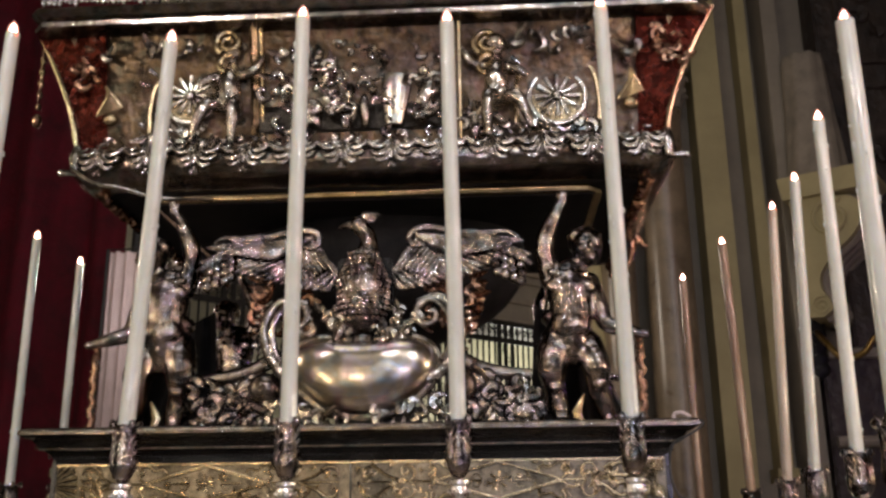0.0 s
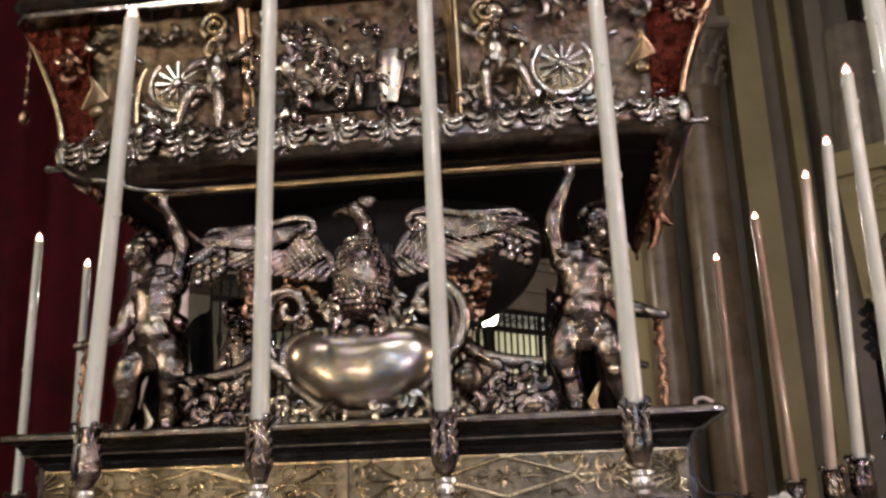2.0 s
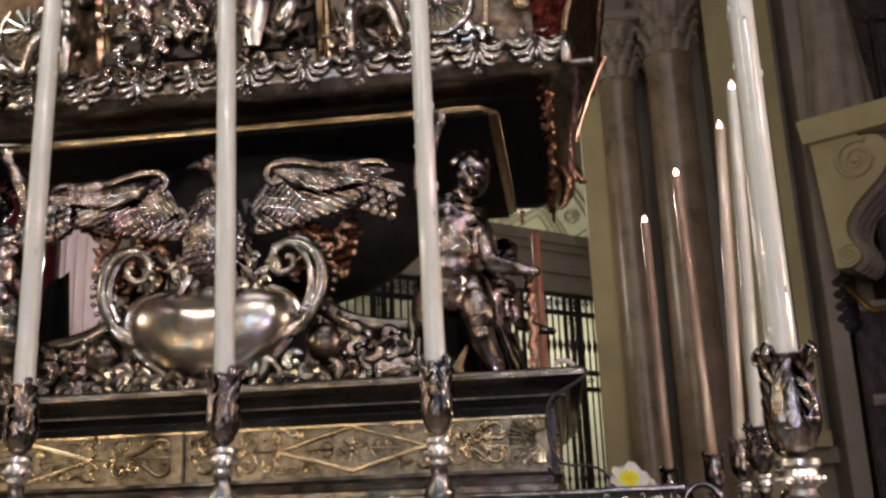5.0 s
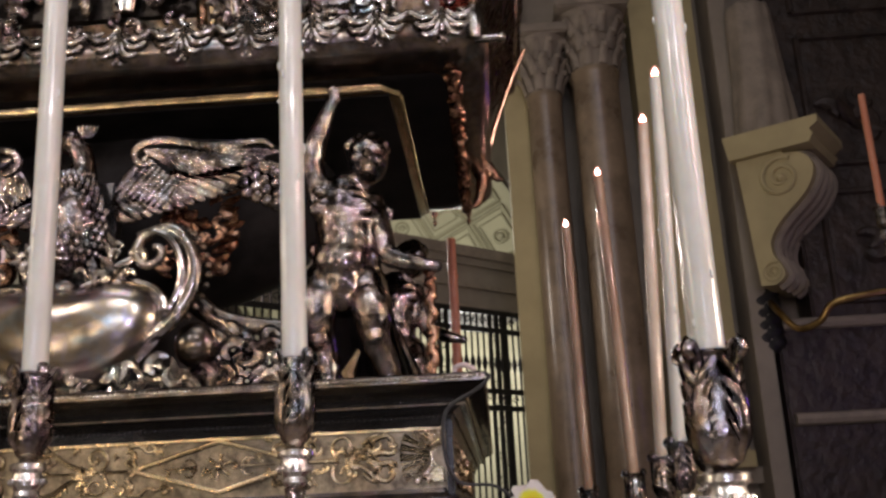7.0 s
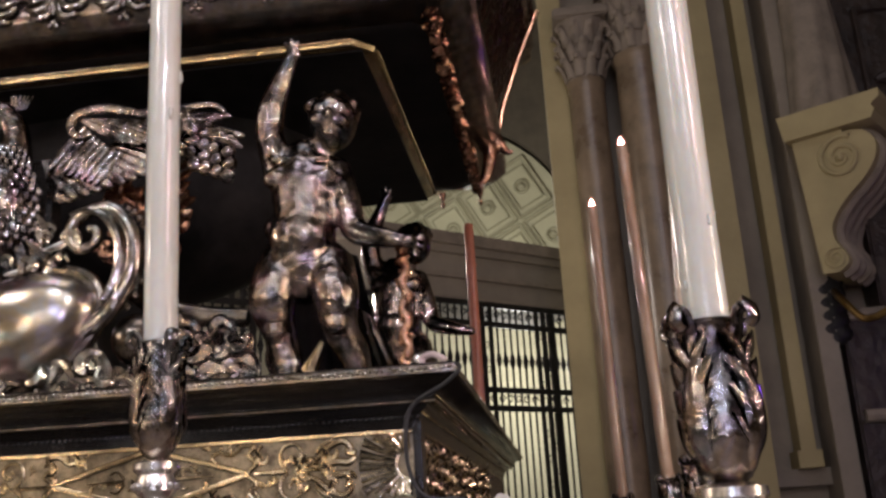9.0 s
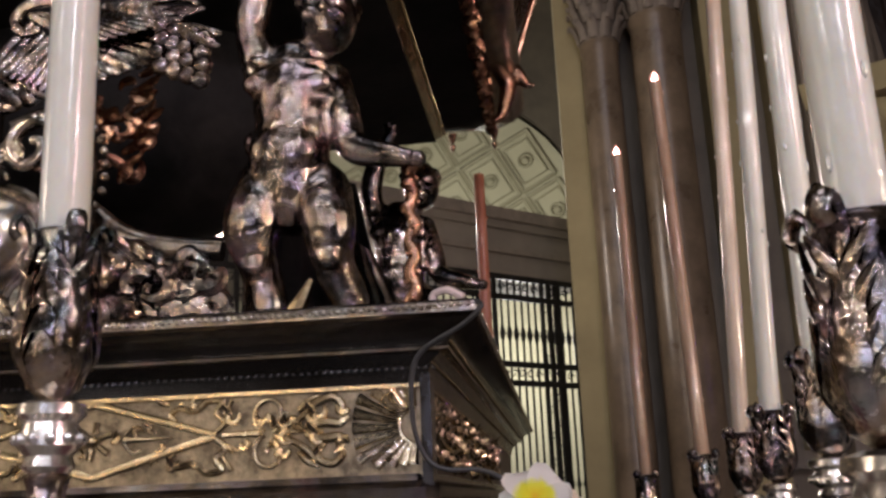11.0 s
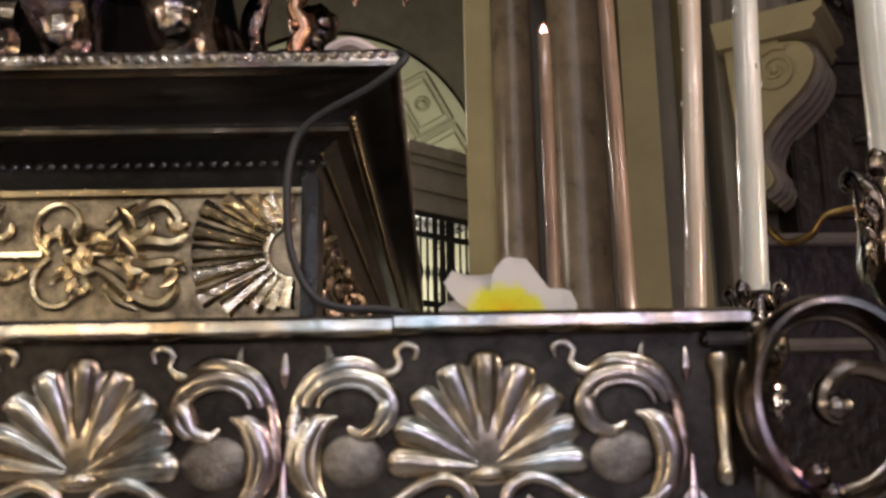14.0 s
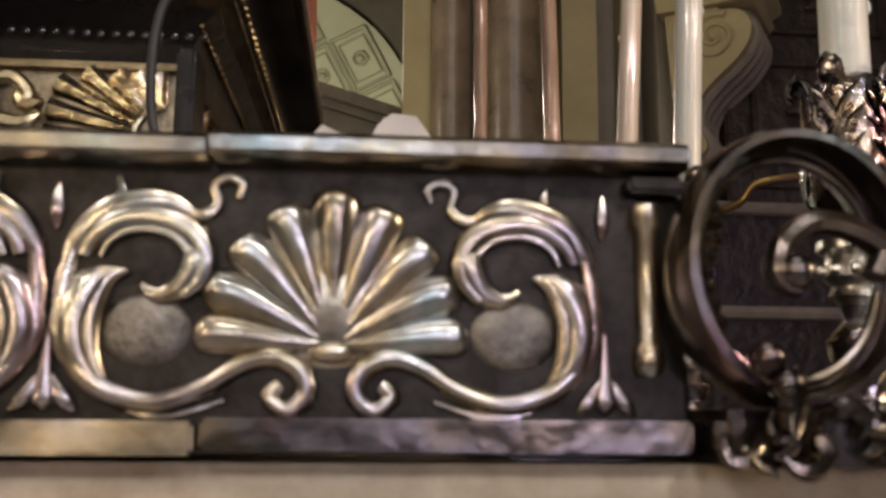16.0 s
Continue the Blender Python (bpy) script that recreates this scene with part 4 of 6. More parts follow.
for side in (0, 1):
    fx = (lambda pts: pts) if side == 0 else (lambda pts: mirror_x(pts, PC))
    bm = bmesh.new()
    for j in range(13):
        a = radians(100 + 160 * j / 12)
        r1 = 0.118 - 0.018 * abs(math.cos(a))
        r1 = min(r1, 0.056 / max(0.3, abs(math.sin(a))) if abs(math.sin(a)) > 0.55 else r1)
        both(bm, fx([(0.515 + r * math.cos(a), 1.712 + r * math.sin(a)) for r in (0.03, r1 * 0.5, r1 * 0.85, r1)]), 0.004, 0.0135)
    both(bm, fx(curl(0.515, 1.712, 0.028, 0.028, 95, 265, 14)), 0.005, 0.005)
    islands(bm, "shell_rib", GILT, ped)
    bm = bmesh.new()
    for u in (-1, 1):
        m = lambda pts: fx([(x, 1.711 + u * z) for x, z in pts])
        both(bm, m(curl(0.287, 0.03, 0.03, 0.006, 250, -170, 22)), 0.006, 0.0045)
        both(bm, m(smooth_path([(0.29, 0.002), (0.33, 0.018), (0.36, 0.042), (0.385, 0.05), (0.4, 0.035), (0.39, 0.025)], 5)), 0.005, 0.005, mid=0.009)
        both(bm, m(smooth_path([(0.34, 0.004), (0.37, 0.012), (0.395, 0.01), (0.41, 0.02)], 5)), 0.005, 0.003, mid=0.012)
        both(bm, m(smooth_path([(0.33, 0.03), (0.345, 0.045), (0.365, 0.055)], 5)), 0.004, 0.002, mid=0.008)
        both(bm, m(smooth_path([(0.2, 0.005), (0.215, 0.02), (0.2, 0.035), (0.21, 0.052), (0.185, 0.055), (0.165, 0.04), (0.14, 0.045), (0.125, 0.035), (0.135, 0.025)], 5)), 0.007, 0.005, mid=0.006)
        both(bm, m(smooth_path([(0.21, 0.03), (0.22, 0.045), (0.225, 0.054)], 5)), 0.003, 0.006)
    both(bm, fx([(0.21, 1.711), (0.24, 1.711), (0.27, 1.711)]), 0.006, 0.009)
    both(bm, fx([(0.3, 1.711), (0.34, 1.711), (0.37, 1.711)]), 0.006, 0.004)
    islands(bm, "scroll", SILVER_GOLD, ped)
    bm = bmesh.new()
    dia = [(-0.2, 1.711), (0.0, 1.768), (0.2, 1.711), (0.0, 1.655), (-0.2, 1.711)]
    for a, b in zip(dia, dia[1:]):
        both(bm, fx([a, b]), 0.0085, 0.0085, 0.6)
    islands(bm, "diamond_bar", SILVER_GOLD, ped)
    bm = bmesh.new()
    for j in range(6):
        a = radians(60 * j + 20)
        both(bm, fx([(0.012 * math.cos(a), 1.711 + 0.012 * math.sin(a)), (0.024 * math.cos(a), 1.711 + 0.024 * math.sin(a)), (0.033 * math.cos(a), 1.711 + 0.03 * math.sin(a))]), 0.006, 0.007)
    ball(bm, (fx([(0, 0)])[0][0], PY - 0.004, 1.711), (0.01, 0.008, 0.01), n=8)
    for s in (-1, 1):
        both(bm, fx([(s * 0.05, 1.711), (s * 0.09, 1.711), (s * 0.13, 1.711)]), 0.008, 0.002)
        for u in (-1, 1):
            both(bm, fx(smooth_path([(s * 0.05, 1.711 + u * 0.004), (s * 0.065, 1.711 + u * 0.02), (s * 0.08, 1.711 + u * 0.016)], 4)), 0.004, 0.003)
    islands(bm, "petal", SILVER_GOLD, ped)
    bm = bmesh.new()
    for u in (-1, 1):
        m = lambda pts: fx([(x, 1.711 + u * z) for x, z in pts])
        both(bm, m(curl(-0.287, 0.03, 0.03, 0.006, -70, 350, 22)), 0.006, 0.0045)
        both(bm, m(smooth_path([(-0.2, 0.006), (-0.215, 0.02), (-0.2, 0.035), (-0.21, 0.052), (-0.185, 0.055), (-0.165, 0.04), (-0.14, 0.045), (-0.13, 0.03)], 5)), 0.007, 0.005, mid=0.006)
        both(bm, m(smooth_path([(-0.3, 0.004), (-0.35, 0.02), (-0.39, 0.046), (-0.42, 0.04), (-0.42, 0.02), (-0.405, 0.022)], 5)), 0.006, 0.004, mid=0.009)
    both(bm, fx([(-0.21, 1.711), (-0.3, 1.711), (-0.43, 1.711)]), 0.006, 0.004)
    islands(bm, "scroll", SILVER_GOLD, ped)
    # corner console
    bm = bmesh.new()
    sx = 1 if side == 0 else -1
    ex = PX1 if side == 0 else PX0
    box(bm, min(ex - sx * 0.004, ex + sx * 0.012), max(ex - sx * 0.004, ex + sx * 0.012), 3.034, 3.09, 1.604, 1.792, 0.003)
    under(part("corner_stile", bm, DARKWOOD), ped)
    bm = bmesh.new()
    for k in range(24 if sx < 0 else 96):
        yy, zz, r = 3.125 + (k // 3) * 0.05 + rng.uniform(-0.012, 0.012), 1.672 + 0.038 * (k % 3) + rng.uniform(-0.008, 0.008), rng.uniform(0.014, 0.024)
        a0 = rng.uniform(0, 360)
        path = curl(yy, zz, r, r * 0.3, a0, a0 + rng.choice((-1, 1)) * rng.uniform(170, 320), 10)
        tube(bm, [(ex + sx * 0.002, a, b) for a, b in path], [0.004 + 0.005 * math.sin(math.pi * m / 10) for m in range(11)], 6, 1.3, (1, 0, 0))
        if k % 2:
            leaf(bm, (ex, yy, zz), (sx * 0.3, math.cos(a0), math.sin(a0)), r * 1.8, 0.009, 0.3, (sx, 0, 0))
    islands(bm, "side_boss", GILT, ped)
    bm = bmesh.new()
    for k in range(150):
        ball(bm, (ex + sx * 0.05, 2.99 + 0.0165 * k, 1.8285), (0.0035, 0.005, 0.0035), n=6)
        ball(bm, (ex + sx * 0.018, 3.02 + 0.0165 * k, 1.803), (0.003, 0.005, 0.003), n=6)
    tagged(under(part("beading", bm, SILVER_GOLD), ped), kind="stuff")
foliage(ped, SILVER_GOLD, 0.22, 0.44, 1.665, 1.76, PY, 26, 0.012, 0.003)
foliage(ped, SILVER_GOLD, -0.44, -0.2, 1.665, 1.76, PY, 26, 0.012, 0.003)
foliage(ped, SILVER_GOLD, -0.12, 0.12, 1.69, 1.735, PY, 14, 0.008, 0.003)
for fx0, fx1 in ((-0.18, -0.1), (0.1, 0.18)):
    foliage(ped, SILVER_GOLD, fx0, fx1, 1.66, 1.675, PY, 5, 0.009, 0.003)
    foliage(ped, SILVER_GOLD, fx0, fx1, 1.75, 1.765, PY, 5, 0.009, 0.003)
foliage(ped, SILVER_GOLD, -1.37, -0.5, 1.665, 1.76, PY, 60, 0.012, 0.003)
bm = bmesh.new()
box(bm, PC - 0.003, PC + 0.003, 3.036, 3.045, 1.642, 1.776); under(part("panel_seam", bm, DARKWOOD), ped)
bm = bmesh.new()
ring_mould(bm, [(0.0, 1.768), (0.006, 1.77), (0.006, 1.776), (0.0, 1.778)], PX0, PX1, PY0 - 0.001, PY1); under(part("upper_bead", bm, SILVER_GOLD), ped)
bm = bmesh.new()
ring_mould(bm, [(0.04, 1.818), (0.046, 1.82), (0.047, 1.824), (0.042, 1.828)], PX0, PX1, PY0, PY1); under(part("cornice_fillet", bm, SILVER), ped)
bm = bmesh.new()
for k in range(165):
    ball(bm, (-1.44 + k * 0.0121, PY0 - 0.0165, 1.797), (0.0036, 0.0025, 0.0045), n=6)
tagged(under(part("dentil_moulding", bm, DARKWOOD), ped), kind="stuff")
bm = bmesh.new()
ring_mould(bm, [(0.086, 1.86), (0.0945, 1.866), (0.0955, 1.874), (0.09, 1.882), (0.082, 1.887)], PX0, PX1, PY0, PY1); under(part("cornice_lip", bm, SILVER_DARK), ped)
bm = bmesh.new()
for k in range(190):
    ball(bm, (-1.51 + k * 0.0112, PY0 - 0.0925, 1.8745 + rng.uniform(-0.001, 0.001)), (0.006, 0.005, 0.0055), Euler((0, 0.5, 0)), 6)
for k in range(120):
    ball(bm, (PX1 + 0.0925, 2.96 + k * 0.0115, 1.8745), (0.005, 0.006, 0.0055), n=6)
tagged(under(part("lip_gadrooning", bm, SILVER), ped), kind="stuff")

# ---- parapet ----
par = thing("silver_parapet", (-0.55, 2.6, 1.473), "low embossed silver parapet with shells and scrolls on the float's edge", "parapet")
X0, X1 = -2.1, 0.797
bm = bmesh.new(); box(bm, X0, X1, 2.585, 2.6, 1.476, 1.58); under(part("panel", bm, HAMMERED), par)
# rails in lengths with small joints
xs = [X0, -1.62, -1.05, -0.52, 0.02, 0.405, 0.632, X1]
for k, (a, b) in enumerate(zip(xs, xs[1:])):
    bm = bmesh.new()
    dz = 0.0006 * (-1) ** k
    tube_prof = [(2.573, 1.5735), (2.5695, 1.576), (2.5695, 1.5805), (2.573, 1.583), (2.61, 1.5845), (2.64, 1.5845), (2.64, 1.5735)]
    r0 = [bm.verts.new((a + 0.0006, y, z + dz)) for y, z in tube_prof]
    r1 = [bm.verts.new((b - 0.0006, y, z + dz)) for y, z in tube_prof]
    for j in range(len(r0)):
        bm.faces.new((r0[j], r0[(j + 1) % len(r0)], r1[(j + 1) % len(r0)], r1[j]))
    bm.faces.new(r0); bm.faces.new(r1)
    under(part("top_rail", bm, EMBOSSED), par)
    bm = bmesh.new()
    box(bm, a + 0.0006, b - 0.0006, 2.574, 2.592, 1.4765 + dz, 1.4875 + dz, 0.0015)
    under(part("bottom_rail", bm, EMBOSSED if k % 3 else SILVER_DARK), par)

K = 1 / 4280.0


def q(pts):
    """From a drawing of one bay, in its own units about the shell's heart, to metres."""
    return [(x * K, -z * K) for x, z in pts]


def on_plane(bm, pts, rad, flat=0.75, n=8, y=0.0):
    sp = smooth_path([(*p, r) for p, r in zip(q(pts), rad)], 5)
    tube(bm, [(x, y, z) for x, z, r in sp], [r for x, z, r in sp], n, flat)


def bay_parts():
    made = []
    bm = bmesh.new()
    ball(bm, (0, 0.0035, 84 * K), (150 * K, 24 * K, 122 * K), n=24)
    ball(bm, (0, 0.0035, 42 * K), (165 * K, 22 * K, 62 * K), n=20)
    made.append(part("shell_ground", bm, EMBOSSED))
    for j, (dx, dz, w) in enumerate([(0, -240, 29), (80, -214, 27), (-80, -214, 27), (144, -160, 26), (-144, -160, 26), (183, -94, 25), (-183, -94, 25), (198, -24, 24), (-198, -24, 24)]):
        bm = bmesh.new()
        bend = 0.06 * dx
        on_plane(bm, [(dx * 0.1, dz * 0.1 - 8), (dx * 0.4 - bend * 0.6, dz * 0.42 - 4), (dx * 0.75 - bend * 0.4, dz * 0.78 - 3), (dx * 0.94, dz * 0.95), (dx, dz)], [9 * K, 19 * K, w * 1.22 * K, w * 1.2 * K, w * 0.5 * K], 0.62, 10)
        made.append(part("shell_rib", bm, EMBOSSED))
    bm = bmesh.new(); ball(bm, (0, 0, -2 * K), (40 * K, 15 * K, 17 * K)); made.append(part("shell_heart", bm, EMBOSSED))
    for s in (-1, 1):
        # stem, from the small curl under the shell out to the bay's edge and up
        bm = bmesh.new()
        on_plane(bm, [(s * x, z) for x, z in [(372, -150), (384, -90), (380, -30), (362, 20), (320, 58), (255, 76), (190, 58), (130, 22), (85, 10), (45, 28), (35, 62), (62, 86), (88, 66), (72, 48)]],
                 [r * K for r in (12, 15, 16, 17, 18, 17, 16, 16, 17, 17, 16, 15, 14, 12)], 0.9, 10)
        made.append(part("scroll", bm, EMBOSSED))
        # crest leaf over the volute
        bm = bmesh.new()
        on_plane(bm, [(s * x, z) for x, z in [(384, -100), (372, -150), (338, -192), (290, -212), (240, -212), (196, -190)]], [r * K for r in (8, 17, 22, 23, 19, 6)], 0.8, 8)
        on_plane(bm, [(s * x, z) for x, z in [(318, -252), (312, -228), (325, -195), (345, -170)]], [r * K for r in (5, 10, 13, 9)], 0.8, 8)
        made.append(part("crest_leaf", bm, EMBOSSED))
        # ring hook
        bm = bmesh.new()
        on_plane(bm, [(s * x, z) for x, z in [(142, -222), (138, -244), (158, -254), (178, -240), (172, -214), (192, -196), (225, -200)]], [r * K for r in (6, 9, 10, 9, 9, 11, 8)], 0.8, 8)
        made.append(part("hook", bm, EMBOSSED))
        # volute with concentric folds; a dark disc stands for its hollow's shade
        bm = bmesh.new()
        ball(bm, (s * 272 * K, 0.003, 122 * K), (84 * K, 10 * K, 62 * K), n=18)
        made.append(part("volute_dark_disc", bm, HAMMERED))
        bm = bmesh.new()
        for r, w in ((82, 19), (60, 9)):
            on_plane(bm, [(s * (272 - r * 1.05 * math.cos(radians(a))), -126 - r * 0.8 * math.sin(radians(a))) for a in range(-50, 200, 25)], [w * K * (0.5 + 0.5 * math.sin(math.pi * (j + 0.5) / 10)) for j in range(10)], 0.9, 8, y=-0.0012)
        on_plane(bm, [(s * x, z) for x, z in [(190, -178), (196, -140), (216, -92), (250, -76), (276, -92)]], [r * K for r in (8, 24, 20, 14, 6)], 0.8, 8)
        made.append(part("inner_curl", bm, EMBOSSED))
        # bright crescent leaf
        bm = bmesh.new()
        for o, w in ((0, 25), (22, 16), (-20, 14)):
            on_plane(bm, [(s * (x - o * f), z) for x, z, f in [(300, -112, 0.2), (342, -96, 0.7), (366, -40, 1), (356, 14, 0.8), (318, 58, 0.2)]], [r * K for r in (4, w * 0.9, w, w * 0.8, 5)], 0.6, 8, y=-0.0014)
        made.append(part("leaf", bm, EMBOSSED))
        bm = bmesh.new()
        on_plane(bm, [(s * x, z) for x, z in [(330, 70), (240, 96), (150, 72)]], [r * K for r in (3, 7, 3)], 0.8, 6)
        made.append(part("tendril", bm, EMBOSSED))
        bm = bmesh.new()
        ball(bm, (s * 268 * K, 0.001, 26 * K), (66 * K, 9 * K, 52 * K), n=16)
        made.append(part("punched_boss", bm, PUNCHED))
    bm = bmesh.new()
    on_plane(bm, [(403, -30), (403, 20), (403, 72), (403, 90)], [r * K for r in (3, 9, 16, 3)], 0.8, 8)
    on_plane(bm, [(403, 30), (375, 72), (358, 88)], [r * K for r in (4, 12, 3)], 0.8, 8)
    on_plane(bm, [(403, 30), (431, 72), (448, 88)], [r * K for r in (4, 12, 3)], 0.8, 8)
    made.append(part("lily", bm, EMBOSSED))
    bm = bmesh.new()
    on_plane(bm, [(403, -240), (403, -200), (403, -170)], [r * K for r in (4, 12, 3)], 0.8, 8)
    made.append(part("bud", bm, EMBOSSED))
    return made


BAY = bay_parts()
for k in range(15):
    bx = 0.6745 - 0.188 * k
    for o in BAY:
        c = o if k == 0 else o.copy()
        if k:
            scene.collection.objects.link(c)
        c.parent = par
        c.matrix_parent_inverse = Matrix.Translation(par.location).inverted()
        c.location = (bx, 2.584, 1.5105)
bm = bmesh.new()
lathe(bm, [(0.004, -0.03), (0.0055, -0.028), (0.0055, -0.02), (0.004, -0.018), (0.0042, 0.02), (0.006, 0.023), (0.006, 0.03), (0.003, 0.032)], (0.784, 2.583, 1.533), 12)
under(part("end_colonnette", bm, EMBOSSED), par)
bm = bmesh.new()
box(bm, 0.776, 0.797, 2.575, 2.59, 1.5665, 1.5725, 0.0015)
under(part("end_block", bm, HAMMERED), par)

# ---- corner scroll bracket ----
cb = thing("scroll_bracket", (0.86, 2.56, 1.473), "dark silver openwork scroll bracket at the parapet's corner", "bracket")
bm = bmesh.new()
pts = [(0.8285 + 0.0375 * math.cos(radians(a)), 1.5395 + 0.0445 * math.sin(radians(a))) for a in np.linspace(255, -100, 41)]
tube(bm, [(x, 2.568, z) for x, z in pts], [0.0044 + 0.0006 * math.sin(k * 0.3) for k in range(41)], 10, 3.2)
tube(bm, [(0.8255 + (x - 0.8255) * 0.86, 2.568, 1.5395 + (z - 1.5395) * 0.86) for x, z in pts], 0.002, 8)
under(part("ring_scroll", bm, SILVER_DARK), cb)
bm = bmesh.new()
tube(bm, [(x, 2.555, z) for x, z in smooth_path([(0.8516, 1.5355), (0.855, 1.544), (0.849, 1.549), (0.838, 1.553), (0.829, 1.552), (0.821, 1.545), (0.819, 1.536), (0.824, 1.532), (0.828, 1.536), (0.825, 1.539)], 5)], 0.0042, 8, 1.5)
ball(bm, (0.8240, 2.552, 1.5360), 0.0062)
under(part("inner_scroll", bm, SILVER_DARK), cb)
bm = bmesh.new()
foliage(cb, SILVER_DARK, 0.805, 0.94, 1.478, 1.494, 2.56, 22, 0.009, 0.015)
box(bm, 0.8, 0.97, 2.56, 2.62, 1.4735, 1.492, 0.004)
ball(bm, (0.812, 2.55, 1.508), 0.006); ball(bm, (0.818, 2.55, 1.5), 0.006)
for k in range(12):
    ball(bm, (0.808 + 0.002 * math.sin(k), 2.59, 1.51 + 0.006 * k), 0.005, n=6)
under(part("leaf_clasp", bm, SILVER_DARK), cb)


for fx in (-0.8, -0.375, 0.045, 0.465):
    fb = thing("scroll_bracket", (fx, 2.35, 1.48), "dark silver openwork scroll on the front candle arm", "bracket", "scroll brackets")
    bm = bmesh.new()
    pts = curl(fx, 1.538, 0.032, 0.03, 250, -140, 34)
    tube(bm, [(x, 2.34, z) for x, z in pts], 0.0065, 8, 1.5)
    under(part("ring_scroll", bm, SILVER_DARK), fb)
    bm = bmesh.new()
    tube(bm, smooth_path([(fx - 0.13, 2.33, 1.5), (fx - 0.07, 2.335, 1.488), (fx, 2.34, 1.5), (fx + 0.03, 2.36, 1.47), (fx + 0.03, 2.585, 1.42)], 5), 0.009, 8)
    under(part("arm", bm, SILVER_DARK), fb)


# ---- candles and holders ----
def holder(x, y, top, s, foot, material, arm=False, wide=1.0, label="ornate silver candle holder with acanthus cup", group="candle holders"):
    t = thing("candle_holder", (x, y, foot), label, "candle holder", group)
    w = s * wide
    bm = bmesh.new()
    lathe(bm, [(0.012 * w, -0.14 * s), (0.026 * w, -0.13 * s), (0.037 * w, -0.105 * s), (0.036 * w, -0.08 * s), (0.03 * w, -0.04 * s), (0.027 * w, -0.015 * s), (0.03 * w, -0.004 * s), (0.026 * w, 0.0)], (x, y, top), 18)
    cup = under(part("cup", bm, material), t)
    for k in range(4):
        a = radians(45 + 90 * k)
        bm = bmesh.new()
        c, sn = math.cos(a), math.sin(a)
        prof = smooth_path([(0.02, -0.13), (0.036, -0.105), (0.036, -0.07), (0.029, -0.03), (0.034, 0.002), (0.046, 0.008), (0.05, -0.004), (0.044, -0.01)], 4)
        rad = [0.006 + 0.011 * math.sin(math.pi * min(1, k2 / 14)) if k2 < 14 else 0.011 for k2 in range(len(prof))]
        tube(bm, [(x + r * w * c, y + r * w * sn, top + z * s) for r, z in prof], [r * w * 0.8 for r in rad], 8, 0.5, (c, sn, 0))
        for j in range(4):
            for sg in (-1, 1):
                zz = -0.115 + 0.024 * j
                p = (x + 0.036 * w * c, y + 0.036 * w * sn, top + zz * s)
                leaf(bm, p, (-sg * sn, sg * c, 1.5), 0.04 * w, 0.0075 * w, -0.1, (c, sn, 0))
        sub_part(part("acanthus_leaf", bm, material), cup)
    bm = bmesh.new()
    z = top - 0.14 * s
    prof = [(0.02, 0), (0.033, -0.004), (0.034, -0.012), (0.026, -0.018), (0.029, -0.026), (0.031, -0.036), (0.022, -0.044), (0.026, -0.052), (0.017, -0.06)]
    lathe(bm, [(r * w, zz * s) for r, zz in prof[::-1]], (x, y, z), 18)
    collar = under(part("collar", bm, SILVER_BRIGHT), t)
    bm = bmesh.new()
    for k in range(12):
        a = 2 * math.pi * k / 12
        ball(bm, (x + 0.031 * w * math.cos(a), y + 0.031 * w * math.sin(a), z - 0.031 * s), 0.006 * w, n=6)
    tagged(sub_part(part("bead_ring", bm, SILVER_BRIGHT), collar), kind="stuff")
    z -= 0.06 * s
    h = z - foot
    bm = bmesh.new()
    lathe(bm, [(0.036, 0.0), (0.036, 0.01), (0.02, 0.022), (0.016, h * 0.4), (0.028, h * 0.6), (0.03, h * 0.72), (0.014, h * 0.9), (0.017, h)], (x, y, foot), 16)
    under(part("stem", bm, material), t)
    if arm:
        bm = bmesh.new()
        tube(bm, smooth_path([(x, y, foot + 0.012), (x, y + 0.03, foot - 0.05), (x, y + 0.12, foot - 0.08), (x, y + 0.2, foot - 0.06), (x, 2.59, foot - 0.07)], 5), [0.018] * 21, 8)
        under(part("arm", bm, SILVER_DARK), t)
    return t


